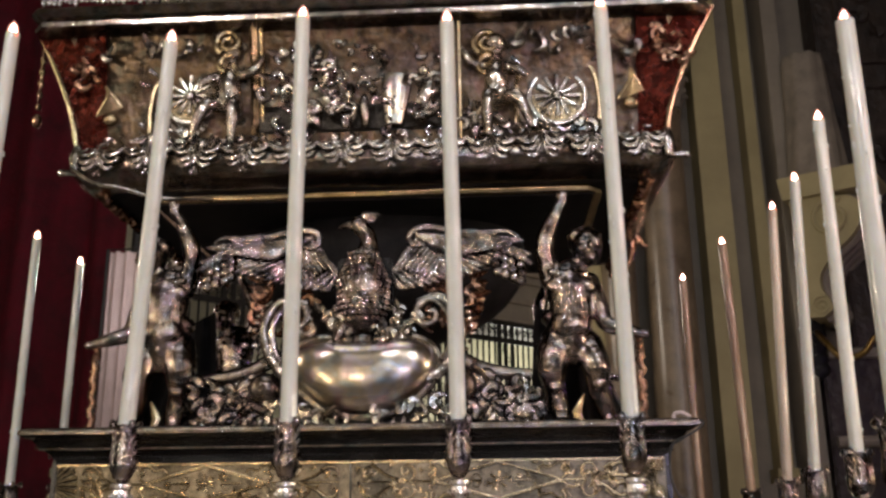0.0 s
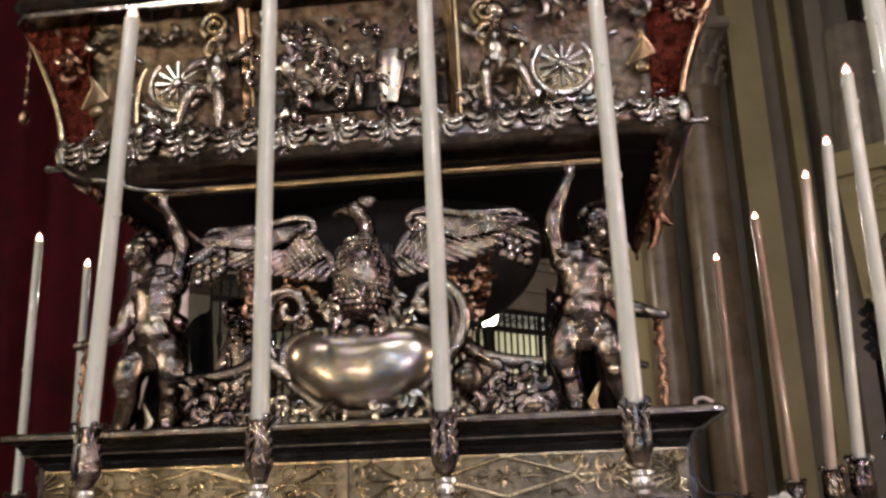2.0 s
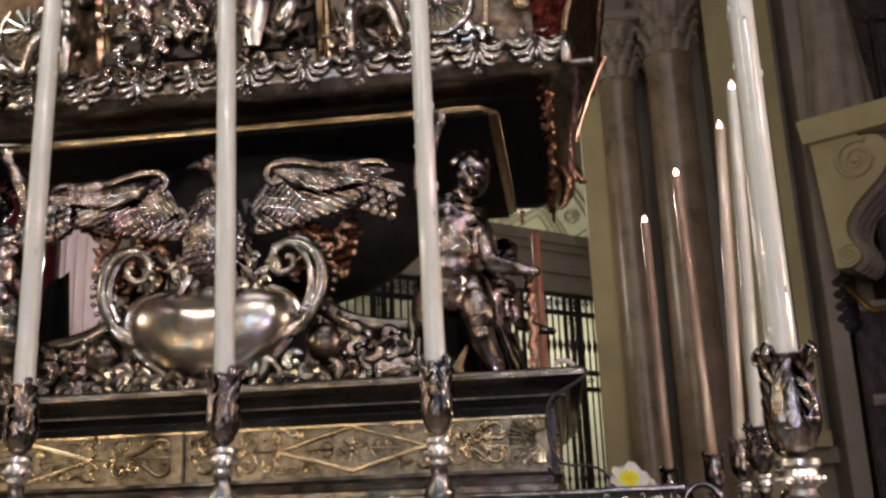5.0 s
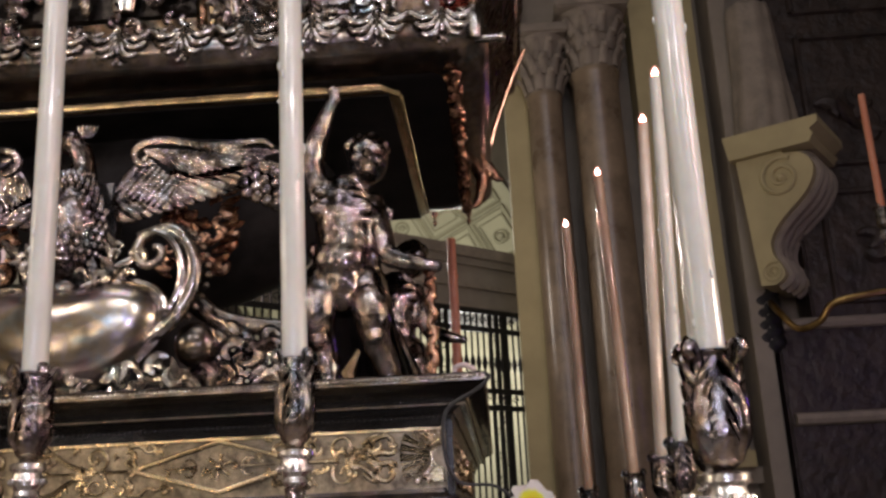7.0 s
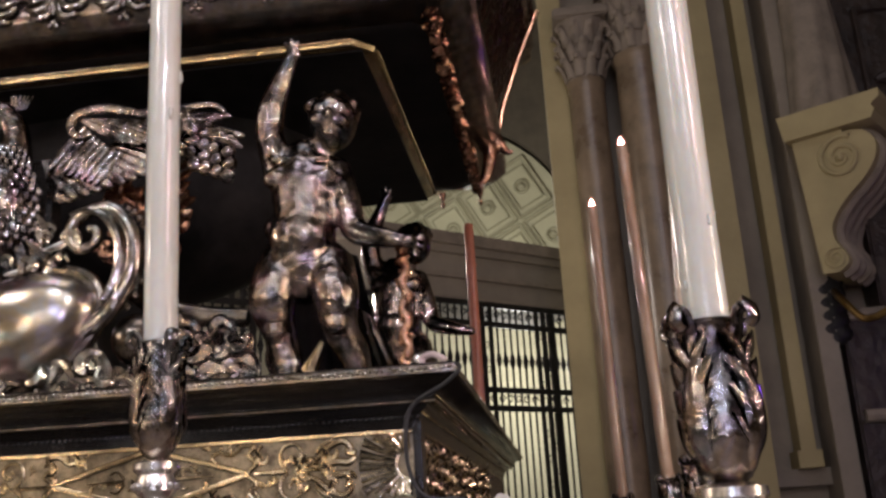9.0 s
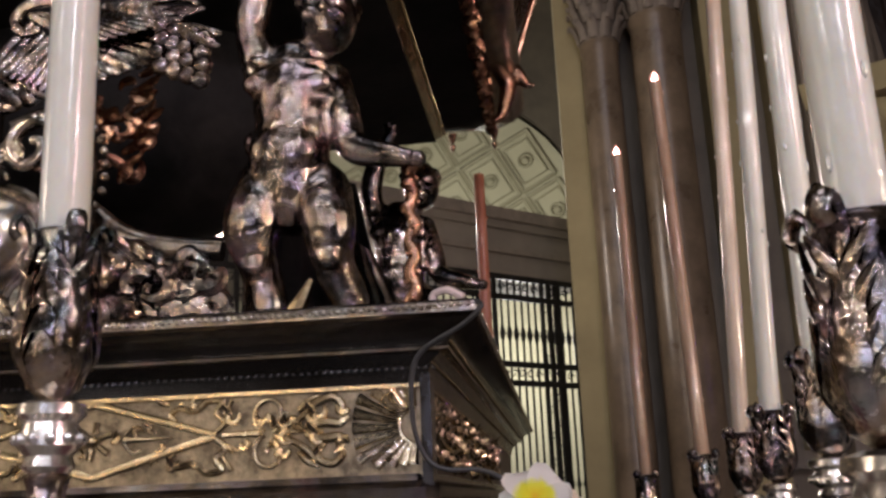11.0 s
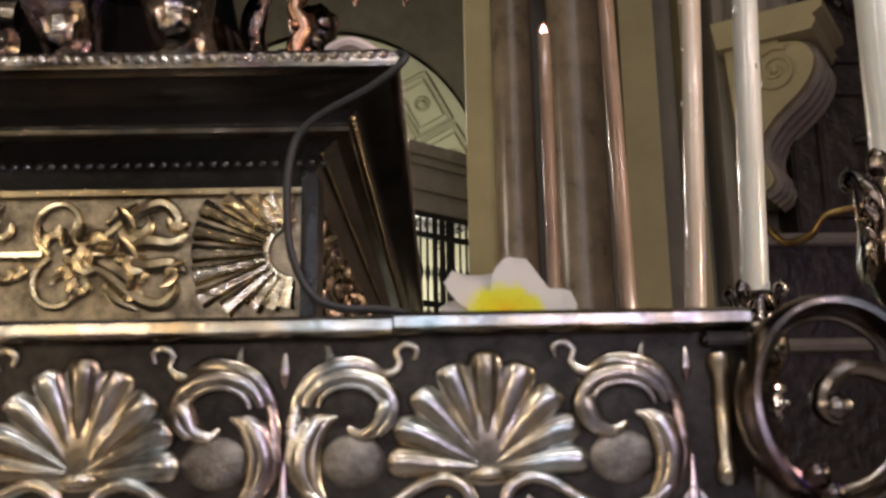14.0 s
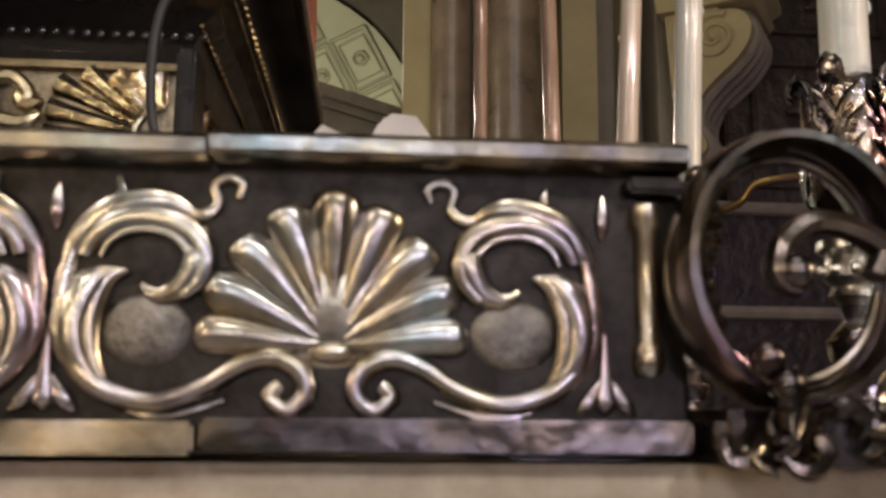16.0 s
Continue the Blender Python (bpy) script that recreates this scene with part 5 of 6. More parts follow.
def candle(x, y, z0, z1, r, material, lit=True, lean=0.0, label="", group="tall candles"):
    t = thing("candle", (x, y, z0), label or "tall lit white wax candle in a holder", "candle", group)
    bm = bmesh.new()
    n, m = 20, 26
    rings = []
    for i in range(m + 1):
        f = i / m
        rr = r * (1.0 - 0.06 * f)
        w = 0.0006 * math.sin(7 * f + x * 9)
        rings.append([bm.verts.new((x + lean * f + w + rr * math.cos(2 * math.pi * k / n) * (1 + 0.02 * noise.noise((k * 0.7, f * 9, x))), y + rr * math.sin(2 * math.pi * k / n), z0 + (z1 - z0) * f)) for k in range(n)])
    rings.append([bm.verts.new((x + lean + 0.7 * r * math.cos(2 * math.pi * k / n), y + 0.7 * r * math.sin(2 * math.pi * k / n), z1 + 0.002)) for k in range(n)])
    rings.append([bm.verts.new((x + lean + 0.3 * r * math.cos(2 * math.pi * k / n), y + 0.3 * r * math.sin(2 * math.pi * k / n), z1 - 0.006)) for k in range(n)])
    for a, b in zip(rings, rings[1:]):
        for k in range(n):
            bm.faces.new((a[k], a[(k + 1) % n], b[(k + 1) % n], b[k]))
    bm.faces.new(rings[0]); bm.faces.new(rings[-1])
    body = under(part("wax_body", bm, material), t)
    rr = random.Random(int(abs(x * 1000 + y * 77)))
    bm = bmesh.new()
    for k in range(16):
        f, a = rr.random(), rr.uniform(0, 2 * math.pi)
        ball(bm, (x + lean * f + r * 0.97 * math.cos(a), y + r * 0.97 * math.sin(a), z0 + (z1 - z0) * f), (0.0035, 0.0035, rr.uniform(0.004, 0.011)), n=6)
    tagged(sub_part(part("wax_drip", bm, material), body), kind="stuff")
    bm = bmesh.new()
    tube(bm, [(x + lean, y, z1 - 0.006), (x + lean + 0.001, y, z1 + 0.008), (x + lean + 0.003, y, z1 + 0.014)], 0.0016, 6)
    sub_part(part("wick", bm, WICK), body)
    if lit:
        bm = bmesh.new()
        lathe(bm, [(0.0012, -0.004), (0.0055, -0.001), (0.008, 0.006), (0.008, 0.013), (0.006, 0.02), (0.0035, 0.026), (0.001, 0.031)], (x + lean, y, z1), 12)
        fire = under(part("flame", bm, FLAME, label="bright candle flame"), t)
        bm = bmesh.new()
        lathe(bm, [(0.002, -0.008), (0.01, -0.004), (0.0145, 0.006), (0.0145, 0.015), (0.011, 0.025), (0.006, 0.033), (0.001, 0.04)], (x + lean, y, z1), 14)
        sub_part(part("flame_halo", bm, HALO, label="rosy glow shell drawn around the flame"), fire)
    return t


FRONT = [(-1.36, 2.93, 0.02), (-0.92, 2.885, 0.04), (-0.514, 2.945, 0.003), (-0.094, 2.915, -0.015), (0.325, 2.94, -0.012)]
for x, z1, lean in FRONT:
    holder(x, 2.33, 1.83, 1.0, 1.48, STATUE, True, 0.8)
    candle(x, 2.33, 1.812, z1, 0.0205, WAX, True, lean)
holder(0.985, 2.40, 1.815, 1.35, 1.48, STATUE, True, 0.95, "large ornate dark silver candle holder with acanthus cup")
candle(0.985, 2.40, 1.79, 2.91, 0.027, WAX, True, 0.005)
for x, y, zc, z1, m, lean in [(1.105, 3.03, 1.78, 2.885, WAX, 0.012), (1.148, 3.585, 1.75, 2.865, WAX, 0.052), (1.156, 3.96, 1.73, 2.87, WAX_CREAM, 0.06), (1.128, 4.42, 1.70, 2.85, WAX_DIM, -0.025), (1.007, 4.93, 1.66, 2.8, WAX_DIM, 0.0)]:
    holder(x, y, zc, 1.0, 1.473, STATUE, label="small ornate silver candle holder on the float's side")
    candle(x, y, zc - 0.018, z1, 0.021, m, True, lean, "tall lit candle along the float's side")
for x, y, z1 in ((-2.057, 3.987, 2.835), (-2.004, 4.33, 2.805)):
    holder(x, y, 1.75, 1.0, 1.473, SILVER_DARK, label="small ornate silver candle holder on the float's side")
    candle(x, y, 1.73, z1, 0.019, WAX, True, 0.0, "tall lit candle before the red curtain")
holder(0.483, 5.14, 2.02, 0.8, 1.887, SILVER_DARK, label="small candle holder on the pedestal box")
candle(0.483, 5.14, 2.0, 2.84, 0.022, WAX_SALMON, False, 0.0, "unlit salmon coloured candle on the pedestal box", "unlit candles")

# ---- flower ----
fl = thing("frangipani_flower", (0.698, 2.70, 1.566), "fresh white frangipani flower with yellow heart lying on the parapet", "flower")
FC = (0.694, 2.705, 1.601)
FM = pose(*FC, 52, 0, 4)
# pigment: yellow in the heart, running out into white
nt = PETAL.node_tree
co = nt.nodes.new("ShaderNodeTexCoord")
dist = nt.nodes.new("ShaderNodeVectorMath"); dist.operation = "DISTANCE"
dist.inputs[1].default_value = FC
nt.links.new(co.outputs["Object"], dist.inputs[0])
n0 = nt.nodes.new("ShaderNodeTexNoise"); n0.inputs["Scale"].default_value = 90
nt.links.new(co.outputs["Object"], n0.inputs["Vector"])
wob = nt.nodes.new("ShaderNodeMath"); wob.operation = "MULTIPLY_ADD"; wob.inputs[1].default_value = 0.012
nt.links.new(n0.outputs["Fac"], wob.inputs[0]); nt.links.new(dist.outputs["Value"], wob.inputs[2])
span = nt.nodes.new("ShaderNodeMapRange"); span.inputs["From Max"].default_value = 0.046
nt.links.new(wob.outputs[0], span.inputs["Value"])
pr = nt.nodes.new("ShaderNodeValToRGB")
pr.color_ramp.elements[0].position, pr.color_ramp.elements[0].color = 0.14, (0.85, 0.56, 0.01, 1)
pr.color_ramp.elements[1].position, pr.color_ramp.elements[1].color = 0.7, (0.82, 0.8, 0.77, 1)
pr.color_ramp.elements.new(0.28).color = (0.86, 0.76, 0.01, 1)
pr.color_ramp.elements.new(0.54).color = (0.84, 0.84, 0.05, 1)
nt.links.new(span.outputs["Result"], pr.inputs["Fac"])
nt.links.new(pr.outputs["Color"], nt.nodes["Principled BSDF"].inputs["Base Color"])
for k in range(5):
    a0 = radians(54 + 72 * k)
    for name, r0, r1, mtl, lift, wmul in (("petal", 0.002, 0.0405, PETAL, 0.0, 1.36),):
        bm = bmesh.new()
        grid = []
        for i in range(8):
            t = i / 7
            r = r0 + (r1 - r0) * t
            w = 0.0165 * wmul * math.sin(math.pi * min(1, 0.12 + 0.62 * t)) ** 0.8 * (1 if t < 0.85 else math.sqrt(max(0.3, 1 - ((t - 0.85) / 0.17) ** 2)))
            row = []
            for j in range(7):
                u = (j / 6 - 0.5) * 2
                tt = r / 0.041
                lx, ly = r, w * u
                lz = 0.010 * tt * tt - 0.004 * tt ** 4 * 2 + 0.006 * u * wmul * tt + lift
                row.append(bm.verts.new(FM @ Vector((lx * math.cos(a0) - ly * math.sin(a0), lx * math.sin(a0) + ly * math.cos(a0), lz))))
            grid.append(row)
        for a, b in zip(grid, grid[1:]):
            for j in range(6):
                bm.faces.new((a[j], a[j + 1], b[j + 1], b[j]))
        bmesh.ops.solidify(bm, geom=bm.faces[:], thickness=0.0008)
        under(part(name, bm, mtl), fl)
bm = bmesh.new(); tube(bm, [FM @ Vector((0, 0, -0.001)), FM @ Vector((0, 0, -0.01)), FM @ Vector((0.004, 0, -0.02))], [0.004, 0.003, 0.002], 8)
under(part("flower_tube", bm, PETAL), fl)
# a wilted second petal lying beside
bm = bmesh.new()
for k in range(3):
    ball(bm, (0.733 + 0.006 * k, 2.73, 1.588 - 0.006 * k), (0.012, 0.006, 0.022 - 0.003 * k), Euler((0.3, 0.4 * k, 0.2)), 10)
tagged(part("fallen_petal", bm, mat("wilted_petal", (0.6, 0.52, 0.42), 0.6, 0, (0.5, 0.4, 0.3), 30)), "wilted pale petal lying beside the flower", "petal")

# ---- cable and clip ----
cab = smooth_path([(0.60, 2.985, 1.889), (0.628, 2.945, 1.872), (0.6, 2.945, 1.845), (0.54, 2.955, 1.813), (0.522, 2.955, 1.776), (0.522, 2.955, 1.707), (0.539, 2.955, 1.66), (0.566, 2.955, 1.643), (0.619, 2.96, 1.639), (0.657, 2.96, 1.615), (0.68, 2.98, 1.57)], 6)
bm = bmesh.new(); tube(bm, cab, 0.0037, 8)
tagged(part("cable", bm, CABLE), "black electric cable hanging from the pedestal's cornice", "cable")
bm = bmesh.new(); tube(bm, smooth_path([(0.55, 3.0, 1.889), (0.553, 3.0, 1.903), (0.575, 2.99, 1.906), (0.598, 2.985, 1.892)], 4), 0.006, 8)
tagged(part("cable_clip", bm, LINEN), "white tape holding the cable on the cornice", "tape")
bm = bmesh.new(); tube(bm, smooth_path([(-1.55, 3.2, 2.86), (-1.45, 3.17, 2.79), (-1.35, 3.18, 2.77), (-1.22, 3.22, 2.74), (-1.05, 3.3, 2.76)], 6), 0.007, 8)
tagged(part("wire", bm, SILVER), "thin pale wire strung under the urn", "wire")

# ---- church background ----
def shaft(name, x, y, r, z1, material):
    t = thing(name, (x, y, 0), "smooth grey-brown marble column with carved capital", "column", "marble columns")
    bm = bmesh.new()
    lathe(bm, [(r * 1.35, 0), (r * 1.35, 0.15), (r * 1.15, 0.25), (r * 1.25, 0.35), (r * 1.05, 0.45), (r * 1.02, 1.5), (r, z1 * 0.5), (r * 0.94, z1 - 0.1), (r * 1.02, z1 - 0.07), (r * 1.02, z1)], (x, y, 0), 40)
    under(part("shaft", bm, MARBLE), t)
    bm = bmesh.new()
    lathe(bm, [(r * 0.95, z1), (r * 1.0, z1 + 0.2), (r * 1.15, z1 + 0.5), (r * 1.45, z1 + 0.62)], (x, y, 0), 24)
    box(bm, x - r * 1.5, x + r * 1.5, y - r * 1.5, y + r * 1.5, z1 + 0.62, z1 + 0.74, 0.02)
    for row in range(3):
        for k in range(10):
            a = 2 * math.pi * (k + row * 0.5) / 10
            c, s = math.cos(a), math.sin(a)
            rr = r * (0.97 + 0.05 * row)
            pts = smooth_path([(rr, z1 + 0.02 + 0.17 * row), (rr + 0.03, z1 + 0.14 + 0.17 * row), (rr + 0.09, z1 + 0.22 + 0.17 * row), (rr + 0.1, z1 + 0.17 + 0.17 * row)], 3)
            tube(bm, [(x + d * c, y + d * s, z) for d, z in pts], [0.05, 0.052, 0.05, 0.048, 0.045, 0.045, 0.04, 0.035, 0.03, 0.02], 6, 0.5, (c, s, 0))
    under(part("capital", bm, STONE), t)


shaft("column", 1.365, 10.0, 0.185, 5.75, MARBLE)
shaft("column", 1.9, 9.95, 0.25, 5.95, MARBLE)
slab("pilaster_1", 0.95, 1.19, 10.12, 10.38, 0, 12, PLASTER, "ochre plaster pilaster", "pilaster")
slab("pilaster_2", 2.33, 2.64, 10.0, 10.39, 0, 12, PLASTER, "ochre plaster pilaster", "pilaster")
slab("pilaster_3", 2.9, 3.03, 10.1, 10.39, 2.05, 12, PLASTER, "narrow ochre plaster strip", "pilaster")
slab("pilaster_base", 2.86, 3.07, 10.06, 10.39, 1.9, 2.05, PLASTER, "ochre plaster strip base", "pilaster")
slab("cornice_wall", 2.64, 5.5, 10.2, 10.39, 1.75, 1.9, PLASTER_GREY, "grey plaster string course", "cornice")

# console with statue foot above
con = thing("stone_console", (3.2, 10.0, 3.6), "carved ochre stone scroll console with fluted front", "console")
prof = smooth_path([(0.0, 3.66), (0.06, 3.66), (0.12, 3.74), (0.1, 3.86), (0.06, 3.98), (0.07, 4.14), (0.16, 4.32), (0.3, 4.5), (0.38, 4.66), (0.4, 4.82), (0.34, 4.96), (0.22, 5.0)], 5)
prof = [(x * 1.4, 3.62 + (z - 3.66) * 0.92) for x, z in prof]
shape = prof + [(0.3, 4.872), (-0.14, 4.872), (-0.06, 3.62)]
CM = Matrix.Translation((3.25, 9.55, 0)) @ pose(0, 0, -0.11, 0, 0, -33)


def plate(bm, shape, y0, y1, m):
    a = [bm.verts.new(m @ Vector((x, y0, z))) for x, z in shape]
    b = [bm.verts.new(m @ Vector((x, y1, z))) for x, z in shape]
    bm.faces.new(a); bm.faces.new(b)
    for k in range(len(a)):
        bm.faces.new((a[k], a[(k + 1) % len(a)], b[(k + 1) % len(a)], b[k]))


bm = bmesh.new(); plate(bm, shape, 0, 0.75, CM); under(part("scroll_block", bm, PLASTER), con)
bm = bmesh.new()
for j in range(4):
    y0 = 0.1 + 0.17 * j
    tube(bm, [CM @ Vector((x + 0.012, y0 + 0.04, z)) for x, z in prof[4:]], 0.045, 8)
islands(bm, "flute", STONE, con)
bm = bmesh.new()
for (cx_, cz_, r) in ((0.26, 4.62, 0.2), (0.07, 3.73, 0.1)):
    pts = curl(cx_, cz_, r, r * 0.12, 60, 780, 56)
    tube(bm, [CM @ Vector((x, -0.012, z)) for x, z in pts], [r * 0.13 * (1 - 0.5 * k / 56) for k in range(57)], 8)
    ball(bm, CM @ Vector((cx_, -0.012, cz_)), r * 0.2)
islands(bm, "volute", PLASTER, con)
bm = bmesh.new()
plate(bm, [(-0.18, 4.876), (0.58, 4.876), (0.62, 4.94), (0.6, 5.0), (0.68, 5.05), (0.68, 5.12), (-0.22, 5.12)], -0.08, 0.83, CM)
under(part("abacus", bm, PLASTER), con)
bm = bmesh.new()
for k in range(9):
    a = 2 * math.pi * k / 9
    tube(bm, [CM @ Vector((0.12 + 0.2 * math.cos(a), 0.35 + 0.25 * math.sin(a), 5.121)), CM @ Vector((0.1 + 0.16 * math.cos(a + 0.3), 0.35 + 0.2 * math.sin(a + 0.3), 5.8)), CM @ Vector((0.08 + 0.13 * math.cos(a + 0.5), 0.35 + 0.16 * math.sin(a + 0.5), 6.6))], [0.13, 0.11, 0.1], 8)
rs = tagged(part("robed_statue", bm, STONE), "weathered brown stone robed statue on the console", "statue")
m = rs.modifiers.new("remesh", "REMESH"); m.mode, m.voxel_size, m.use_smooth_shade = "VOXEL", 0.03, True
bm = bmesh.new(); box(bm, 3.15, 3.32, 9.9, 10.39, 0, 12); tagged(part("wall_return", bm, PLASTER_GREY), "grey plaster return of the wall", "wall", kind="structure")
# made-up panelled block: its dark colour stands for the unlit chapel void here
VOID_DARK = mat("dark_void_fill", (0.045, 0.03, 0.022), 0.5, 0, (0.018, 0.013, 0.01), 5, 0.6, 9)
alt = thing("void_block", (5.0, 10.1, 0), "tall dark panelled block standing in for the unlit void beyond the console", "altar")
bm = bmesh.new(); box(bm, 3.4, 8.8, 9.98, 10.36, 0.0, 3.2, 0.02); under(part("predella", bm, VOID_DARK), alt)
bm = bmesh.new(); box(bm, 3.75, 8.8, 9.94, 10.36, 3.2, 11.0, 0.02); under(part("retable", bm, VOID_DARK), alt)
for z0, z1 in ((3.4, 4.5), (4.8, 6.2), (6.5, 8.0)):
    for k in range(3):
        x0 = 4.0 + 1.5 * k
        bm = bmesh.new()
        for p, r in zip(((x0, z0), (x0, z1), (x0 + 1.2, z1), (x0 + 1.2, z0)), ((x0, z1), (x0 + 1.2, z1), (x0 + 1.2, z0), (x0, z0))):
            relief(bm, [p, r], 9.93, 0.035, 0.035, 1, 6)
        under(part("panel_frame", bm, VOID_DARK), alt)
        foliage(alt, VOID_DARK, x0 + 0.2, x0 + 1.0, z0 + 0.2, z1 - 0.2, 9.93, 6, 0.16, 0.03, "carved_leaf")
for z in (3.2, 2.3):
    bm = bmesh.new(); tube(bm, [(3.45, 9.95, z), (8.8, 9.95, z)], 0.06, 8); under(part("moulding", bm, STONE), alt)

# wall sconce
sc = thing("wall_sconce", (3.35, 9.8, 3.2), "dark wall sconce plaque with curved brass arm", "sconce")
bm = bmesh.new()
for k in range(14):
    ball(bm, (3.32 + 0.06 * math.sin(k * 2.1), 9.94, 3.0 + 0.04 * k), (0.1, 0.05, 0.09), n=8)
m = under(part("plaque", bm, IRON), sc).modifiers.new("remesh", "REMESH"); m.mode, m.voxel_size, m.use_smooth_shade = "VOXEL", 0.02, True
bm = bmesh.new()
tube(bm, smooth_path([(3.36, 9.92, 3.42), (3.34, 9.6, 3.25), (3.45, 9.5, 3.08), (3.62, 9.4, 3.12), (3.72, 9.35, 3.25), (3.9, 9.3, 3.3), (4.2, 9.25, 3.33)], 6), 0.032, 8)
under(part("arm", bm, mat("aged_brass", (0.45, 0.3, 0.1), 0.35, 1.0, (0.2, 0.12, 0.04), 9)), sc)
holder(3.47, 7.4, 3.55, 1.2, 3.2, SILVER_DARK, label="dark candle holder on a far stand")
bm = bmesh.new(); lathe(bm, [(0.16, 0), (0.16, 0.03), (0.025, 0.08), (0.02, 3.2)], (3.47, 7.4, 0), 14)
tagged(part("candle_stand", bm, IRON), "tall dark iron candle stand on the floor", "stand")
candle(3.47, 7.4, 3.53, 4.42, 0.026, WAX_SALMON, False, 0.0, "unlit salmon candle on a tall stand", "unlit candles")

# screen with grille, entablature and vault beyond
SCREEN = Matrix.Translation((0.97, 11.3, -0.13)) @ pose(0, 0, 0, 0, 0, 42)
for name, y0, y1, z0, z1, mtl, label in (
        ("entablature", 0.25, 0.9, 3.88, 4.62, PLASTER_GREY, "grey moulded entablature above the grille"),
        ("entablature_fillet", 0.13, 0.25, 4.5, 4.62, STONE, "stone top fillet of the entablature"),
        ("entablature_fillet", 0.19, 0.25, 4.42, 4.5, PLASTER_GREY, "grey plaster step under the top fillet"),
        ("entablature_fillet", 0.2, 0.25, 4.16, 4.21, STONE, "narrow stone fillet of the entablature"),
        ("entablature_fillet", 0.16, 0.25, 3.88, 3.95, STONE, "stone foot of the entablature")):
    slab(name, -5.0, 0.35, y0, y1, z0, z1, mtl, label, "cornice" if "fillet" in name else "entablature").matrix_world = SCREEN
slab("lit_chapel_wall", -6, 1.4, 15.0, 15.2, 0, 4.6, VAULT, "pale lit chapel wall behind the grille", "wall")
gr = thing("iron_grille", (0, 0, 0), "black wrought iron church grille with twisted bars", "grille")
gx0, gx1 = -5.0, 0.3
bm = bmesh.new()
for z in (3.84, 3.64, 2.98, 2.8, 1.6, 0.23):
    box(bm, gx0, gx1, -0.02, 0.02, z - 0.028, z + 0.028)
islands(bm, "rail", IRON, gr)
bar = None
x = gx0
while x < gx1:
    if bar is None:
        bm = bmesh.new()
        lathe(bm, [(0.013, 0.13), (0.013, 1.8), (0.026, 1.84), (0.013, 1.88), (0.013, 3.2), (0.024, 3.24), (0.032, 3.28), (0.024, 3.32), (0.013, 3.36), (0.013, 3.84)], (0, 0, 0), 6)
        bar = under(part("bar", bm, IRON), gr); o = bar
    else:
        o = bar.copy(); scene.collection.objects.link(o)
    o.matrix_basis = Matrix.Translation((x, 0, 0))
    x += 0.086
post = None
for x in (-4.5, -3.7, -2.8, -2.0, -1.14, -0.33):
    if post is None:
        bm = bmesh.new()
        for dx in (-0.1, 0, 0.1):
            box(bm, dx - 0.02, dx + 0.02, -0.015, 0.015, 0.1, 3.84)
        for j in range(28):
            relief(bm, curl(0.05 if j % 2 else -0.05, 0.3 + 0.125 * j, 0.045, 0.012, 0, 420, 12), 0, 0.008, 0.006, 1, 5)
        post = under(part("scroll_post", bm, IRON), gr); o = post
    else:
        o = post.copy(); scene.collection.objects.link(o)
    o.matrix_basis = Matrix.Translation((x, 0, 0))
bm = bmesh.new()
for j in range(47):
    relief(bm, curl(gx0 + 0.06 + 0.105 * j, 3.74, 0.045, 0.012, 30 * (j % 2), 400, 12), 0, 0.009, 0.006, 1, 5)
    relief(bm, curl(gx0 + 0.06 + 0.105 * j, 2.89, 0.045, 0.012, 30 * (j % 2), 400, 12), 0, 0.009, 0.006, 1, 5)
islands(bm, "frieze_scroll", IRON, gr)
gr.matrix_world = SCREEN

# coffered vault end seen above the entablature
VX, VZ, VR = -1.9, 7.9, 3.7
bm = bmesh.new()
bmesh.ops.create_circle(bm, cap_ends=True, segments=64, radius=VR, matrix=Matrix.Translation((VX, 24.0, VZ)) @ pose(0, 0, 0, 90))
r = bmesh.ops.solidify(bm, geom=bm.faces[:], thickness=0.1)
tagged(part("vault_end", bm, VAULT), "pale plaster vault end with diamond coffers", "vault", kind="structure")
bm = bmesh.new()
ux, uz = (0.89, 0.49), (0.71, -1.33)
for i in range(-8, 9):
    for j in range(-6, 7):
        cx_, cz_ = 0.37 + i * ux[0] + j * uz[0], 9.71 + i * ux[1] + j * uz[1]
        if math.hypot(cx_ - VX, cz_ - VZ) < VR - 0.35:
            for f, rad in ((0.9, 0.055), (0.66, 0.025)):
                cs = [(cx_ + f * 0.5 * (a * ux[0] + b * uz[0]), cz_ + f * 0.5 * (a * ux[1] + b * uz[1])) for a, b in ((-1, -1), (1, -1), (1, 1), (-1, 1), (-1, -1))]
                for a, b in zip(cs, cs[1:]):
                    relief(bm, [a, b], 23.9, rad, rad, 1, 5)
            ball(bm, (cx_, 23.86, cz_), (0.11, 0.07, 0.09), n=8)
            relief(bm, curl(cx_, cz_, 0.17, 0.17, 0, 360, 10), 23.88, 0.035, 0.035, 1, 5)
tagged(part("vault_coffers", bm, VAULT_RIB), "diamond coffer mouldings with rosettes on the vault", "coffer", kind="structure")
bm = bmesh.new()
arch = [(VX + (VR + 0.02) * math.cos(radians(a)), VZ + (VR + 0.02) * math.sin(radians(a))) for a in range(0, 181, 5)]
far = [(VX + 14 * math.cos(radians(a)), VZ + 14 * math.sin(radians(a))) for a in range(0, 181, 5)]
for k in range(len(arch) - 1):
    plate(bm, [arch[k], arch[k + 1], far[k + 1], far[k]], 23.6, 23.8, Matrix.Identity(4))
tagged(part("vault_arch_wall", bm, ARCH), "plaster wall around the vault arch, its shade put into the colour", "wall", kind="structure")

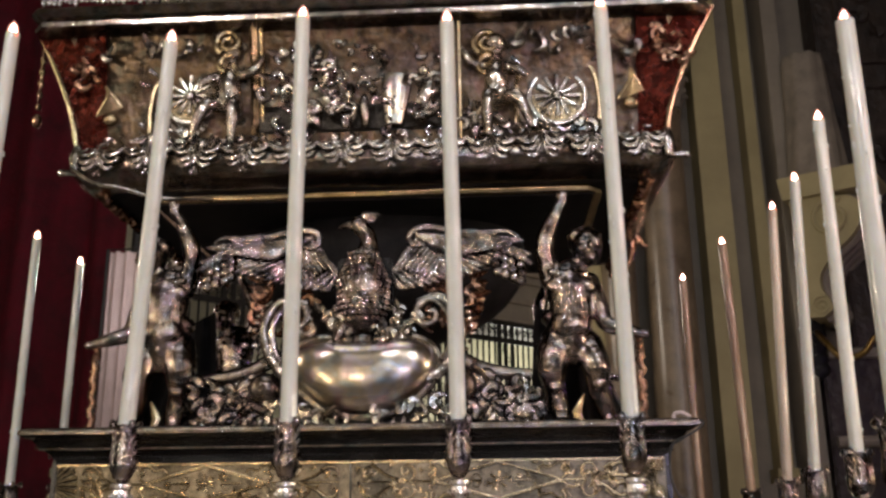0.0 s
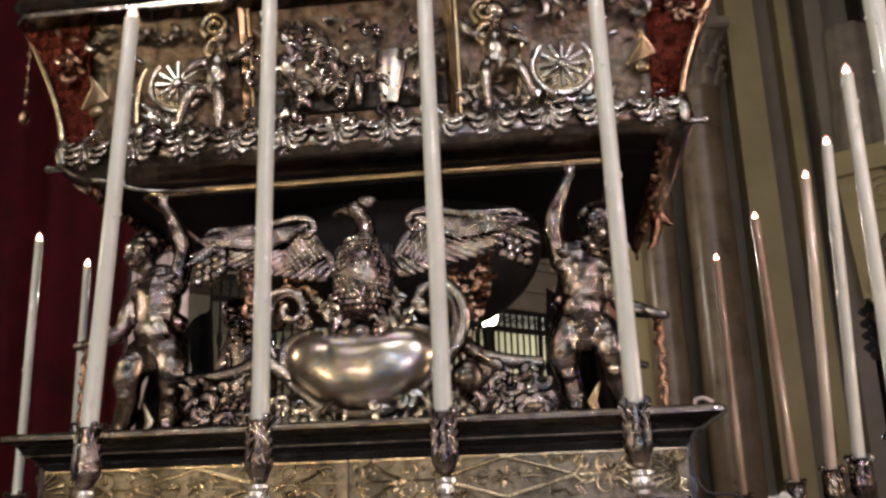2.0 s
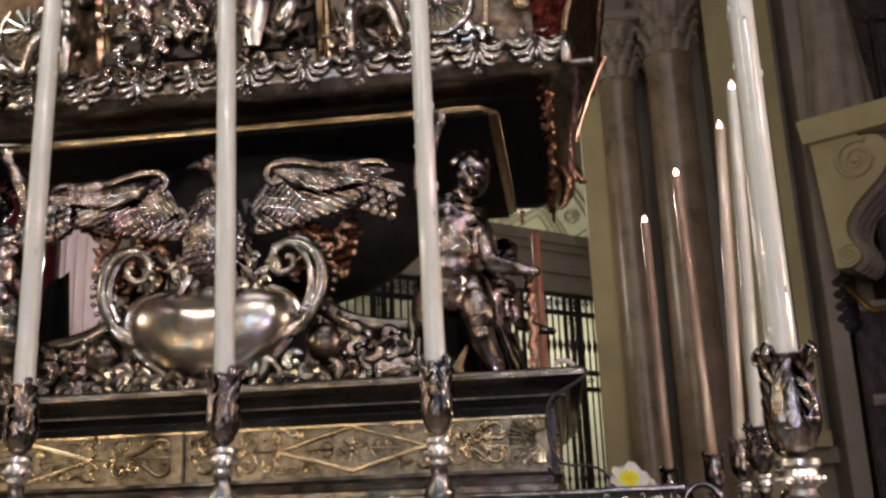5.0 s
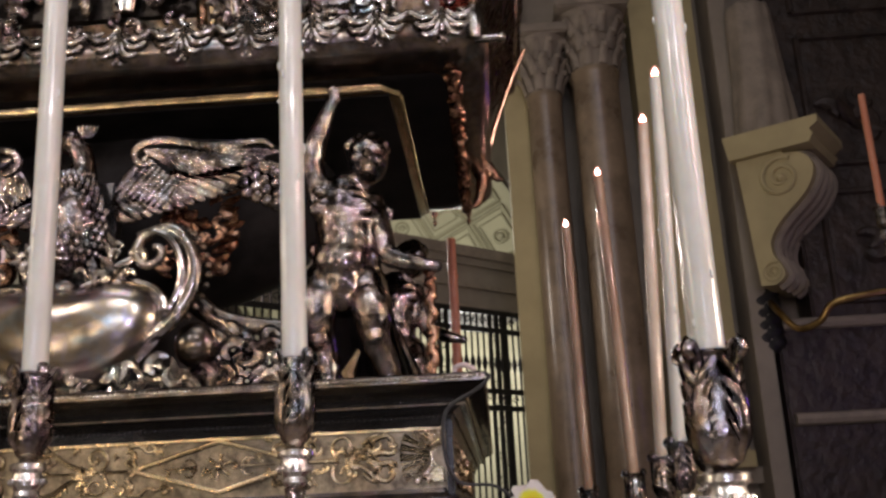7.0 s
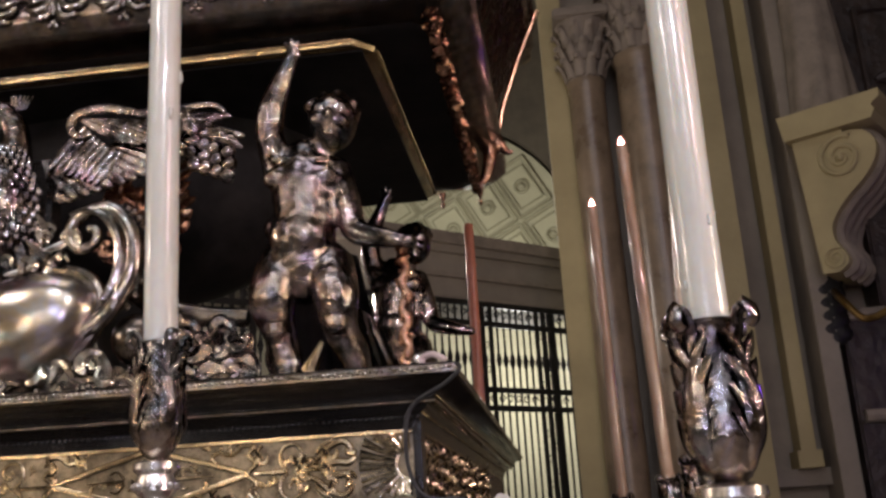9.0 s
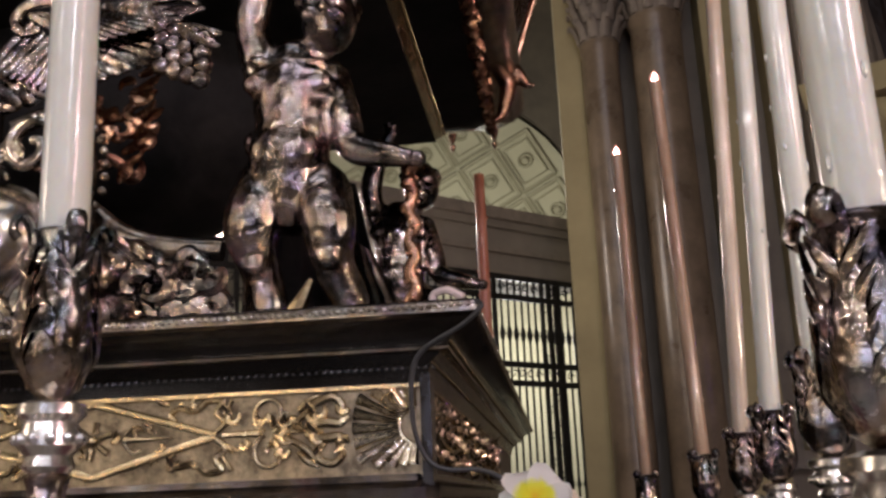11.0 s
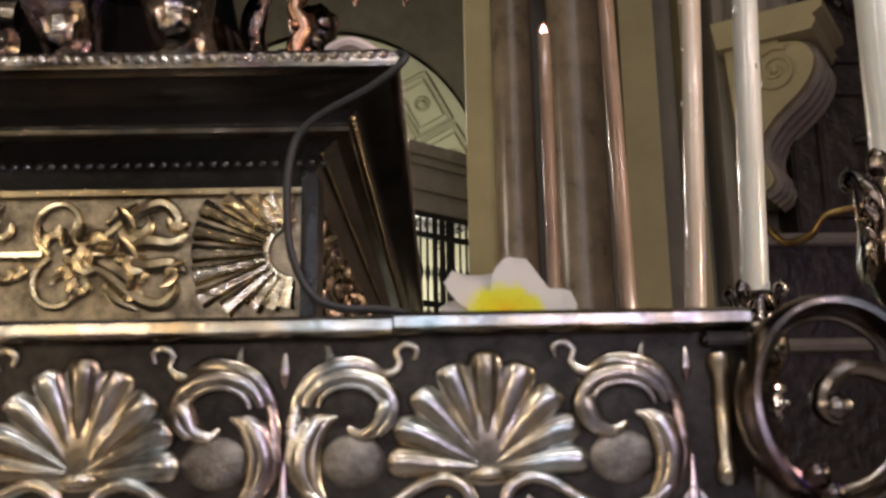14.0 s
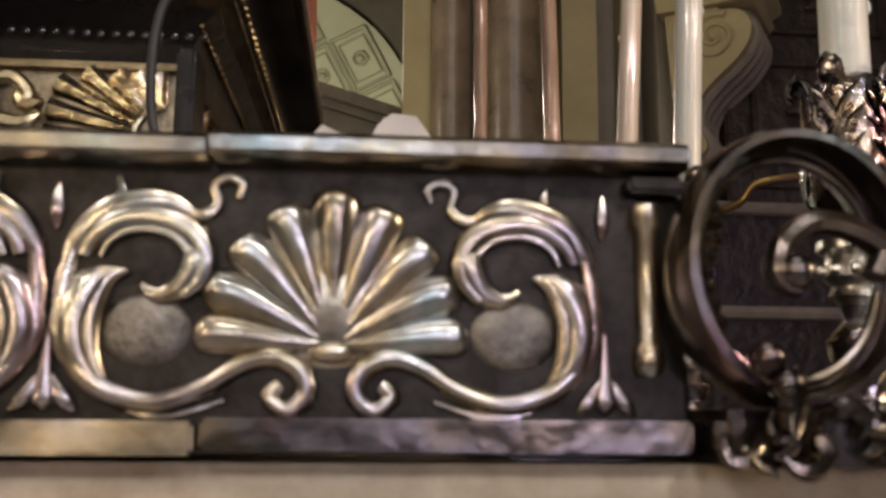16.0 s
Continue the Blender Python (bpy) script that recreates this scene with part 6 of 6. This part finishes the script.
# bright lamp beyond the grille
gl = thing("globe_lamp", (-0.31, 7.415, 0), "bright round lamp globe on a thin stand", "lamp")
bm = bmesh.new(); ball(bm, (-0.31, 7.415, 3.09), 0.075, n=20); under(part("globe", bm, GLOBE, label="glowing white lamp globe"), gl)
bm = bmesh.new(); lathe(bm, [(0.15, 0), (0.15, 0.03), (0.02, 0.06), (0.014, 2.985), (0.03, 3.005), (0.03, 3.03)], (-0.31, 7.415, 0), 14); under(part("stand", bm, IRON), gl)

# crimson curtain and white linen
bm = bmesh.new()
n = 220
r0, r1 = [], []
for k in range(n + 1):
    x = -7.5 + k * (4.65 / n)
    yy = 7.0 + 0.11 * math.sin(x * 9) + 0.05 * math.sin(x * 21 + 1)
    r0.append(bm.verts.new((x, yy, 0.02))); r1.append(bm.verts.new((x + 0.03 * math.sin(x * 5), 7.0 + 0.09 * math.sin(x * 9 + 0.4) + 0.03 * math.sin(x * 23), 8.5)))
for k in range(n):
    bm.faces.new((r0[k], r0[k + 1], r1[k + 1], r1[k]))
bmesh.ops.solidify(bm, geom=bm.faces[:], thickness=0.02)
tagged(part("curtain", bm, VELVET), "heavy crimson velvet curtain hanging in folds", "curtain")
bm = bmesh.new()
tube(bm, [(-7.5, 7.0, 8.5), (-2.8, 7.0, 8.5)], 0.04, 8)
tagged(part("curtain_rail", bm, IRON), "dark iron curtain rail", "rail")
for x in (-7.5, -2.8):
    bm = bmesh.new(); tube(bm, [(x, 7.0, 0), (x, 7.0, 8.6)], 0.04, 8); tagged(part("rail_post", bm, IRON), "dark iron post holding the curtain rail", "post")
bm = bmesh.new()
r0, r1 = [], []
for k in range(41):
    x = -2.68 + k * 0.0105
    yy = 6.25 + 0.025 * math.sin(k * 0.9)
    r0.append(bm.verts.new((x, yy, 0.02))); r1.append(bm.verts.new((x, yy, 3.42)))
for k in range(40):
    bm.faces.new((r0[k], r0[k + 1], r1[k + 1], r1[k]))
bmesh.ops.solidify(bm, geom=bm.faces[:], thickness=0.01)
tagged(part("linen_hanging", bm, LINEN), "pinkish white linen banner hanging beside the curtain", "banner")
bm = bmesh.new()
tube(bm, [(-2.7, 6.25, 0), (-2.7, 6.25, 3.44), (-2.24, 6.25, 3.44)], 0.012, 8)
tagged(part("banner_pole", bm, IRON), "dark iron pole holding the linen banner", "pole")
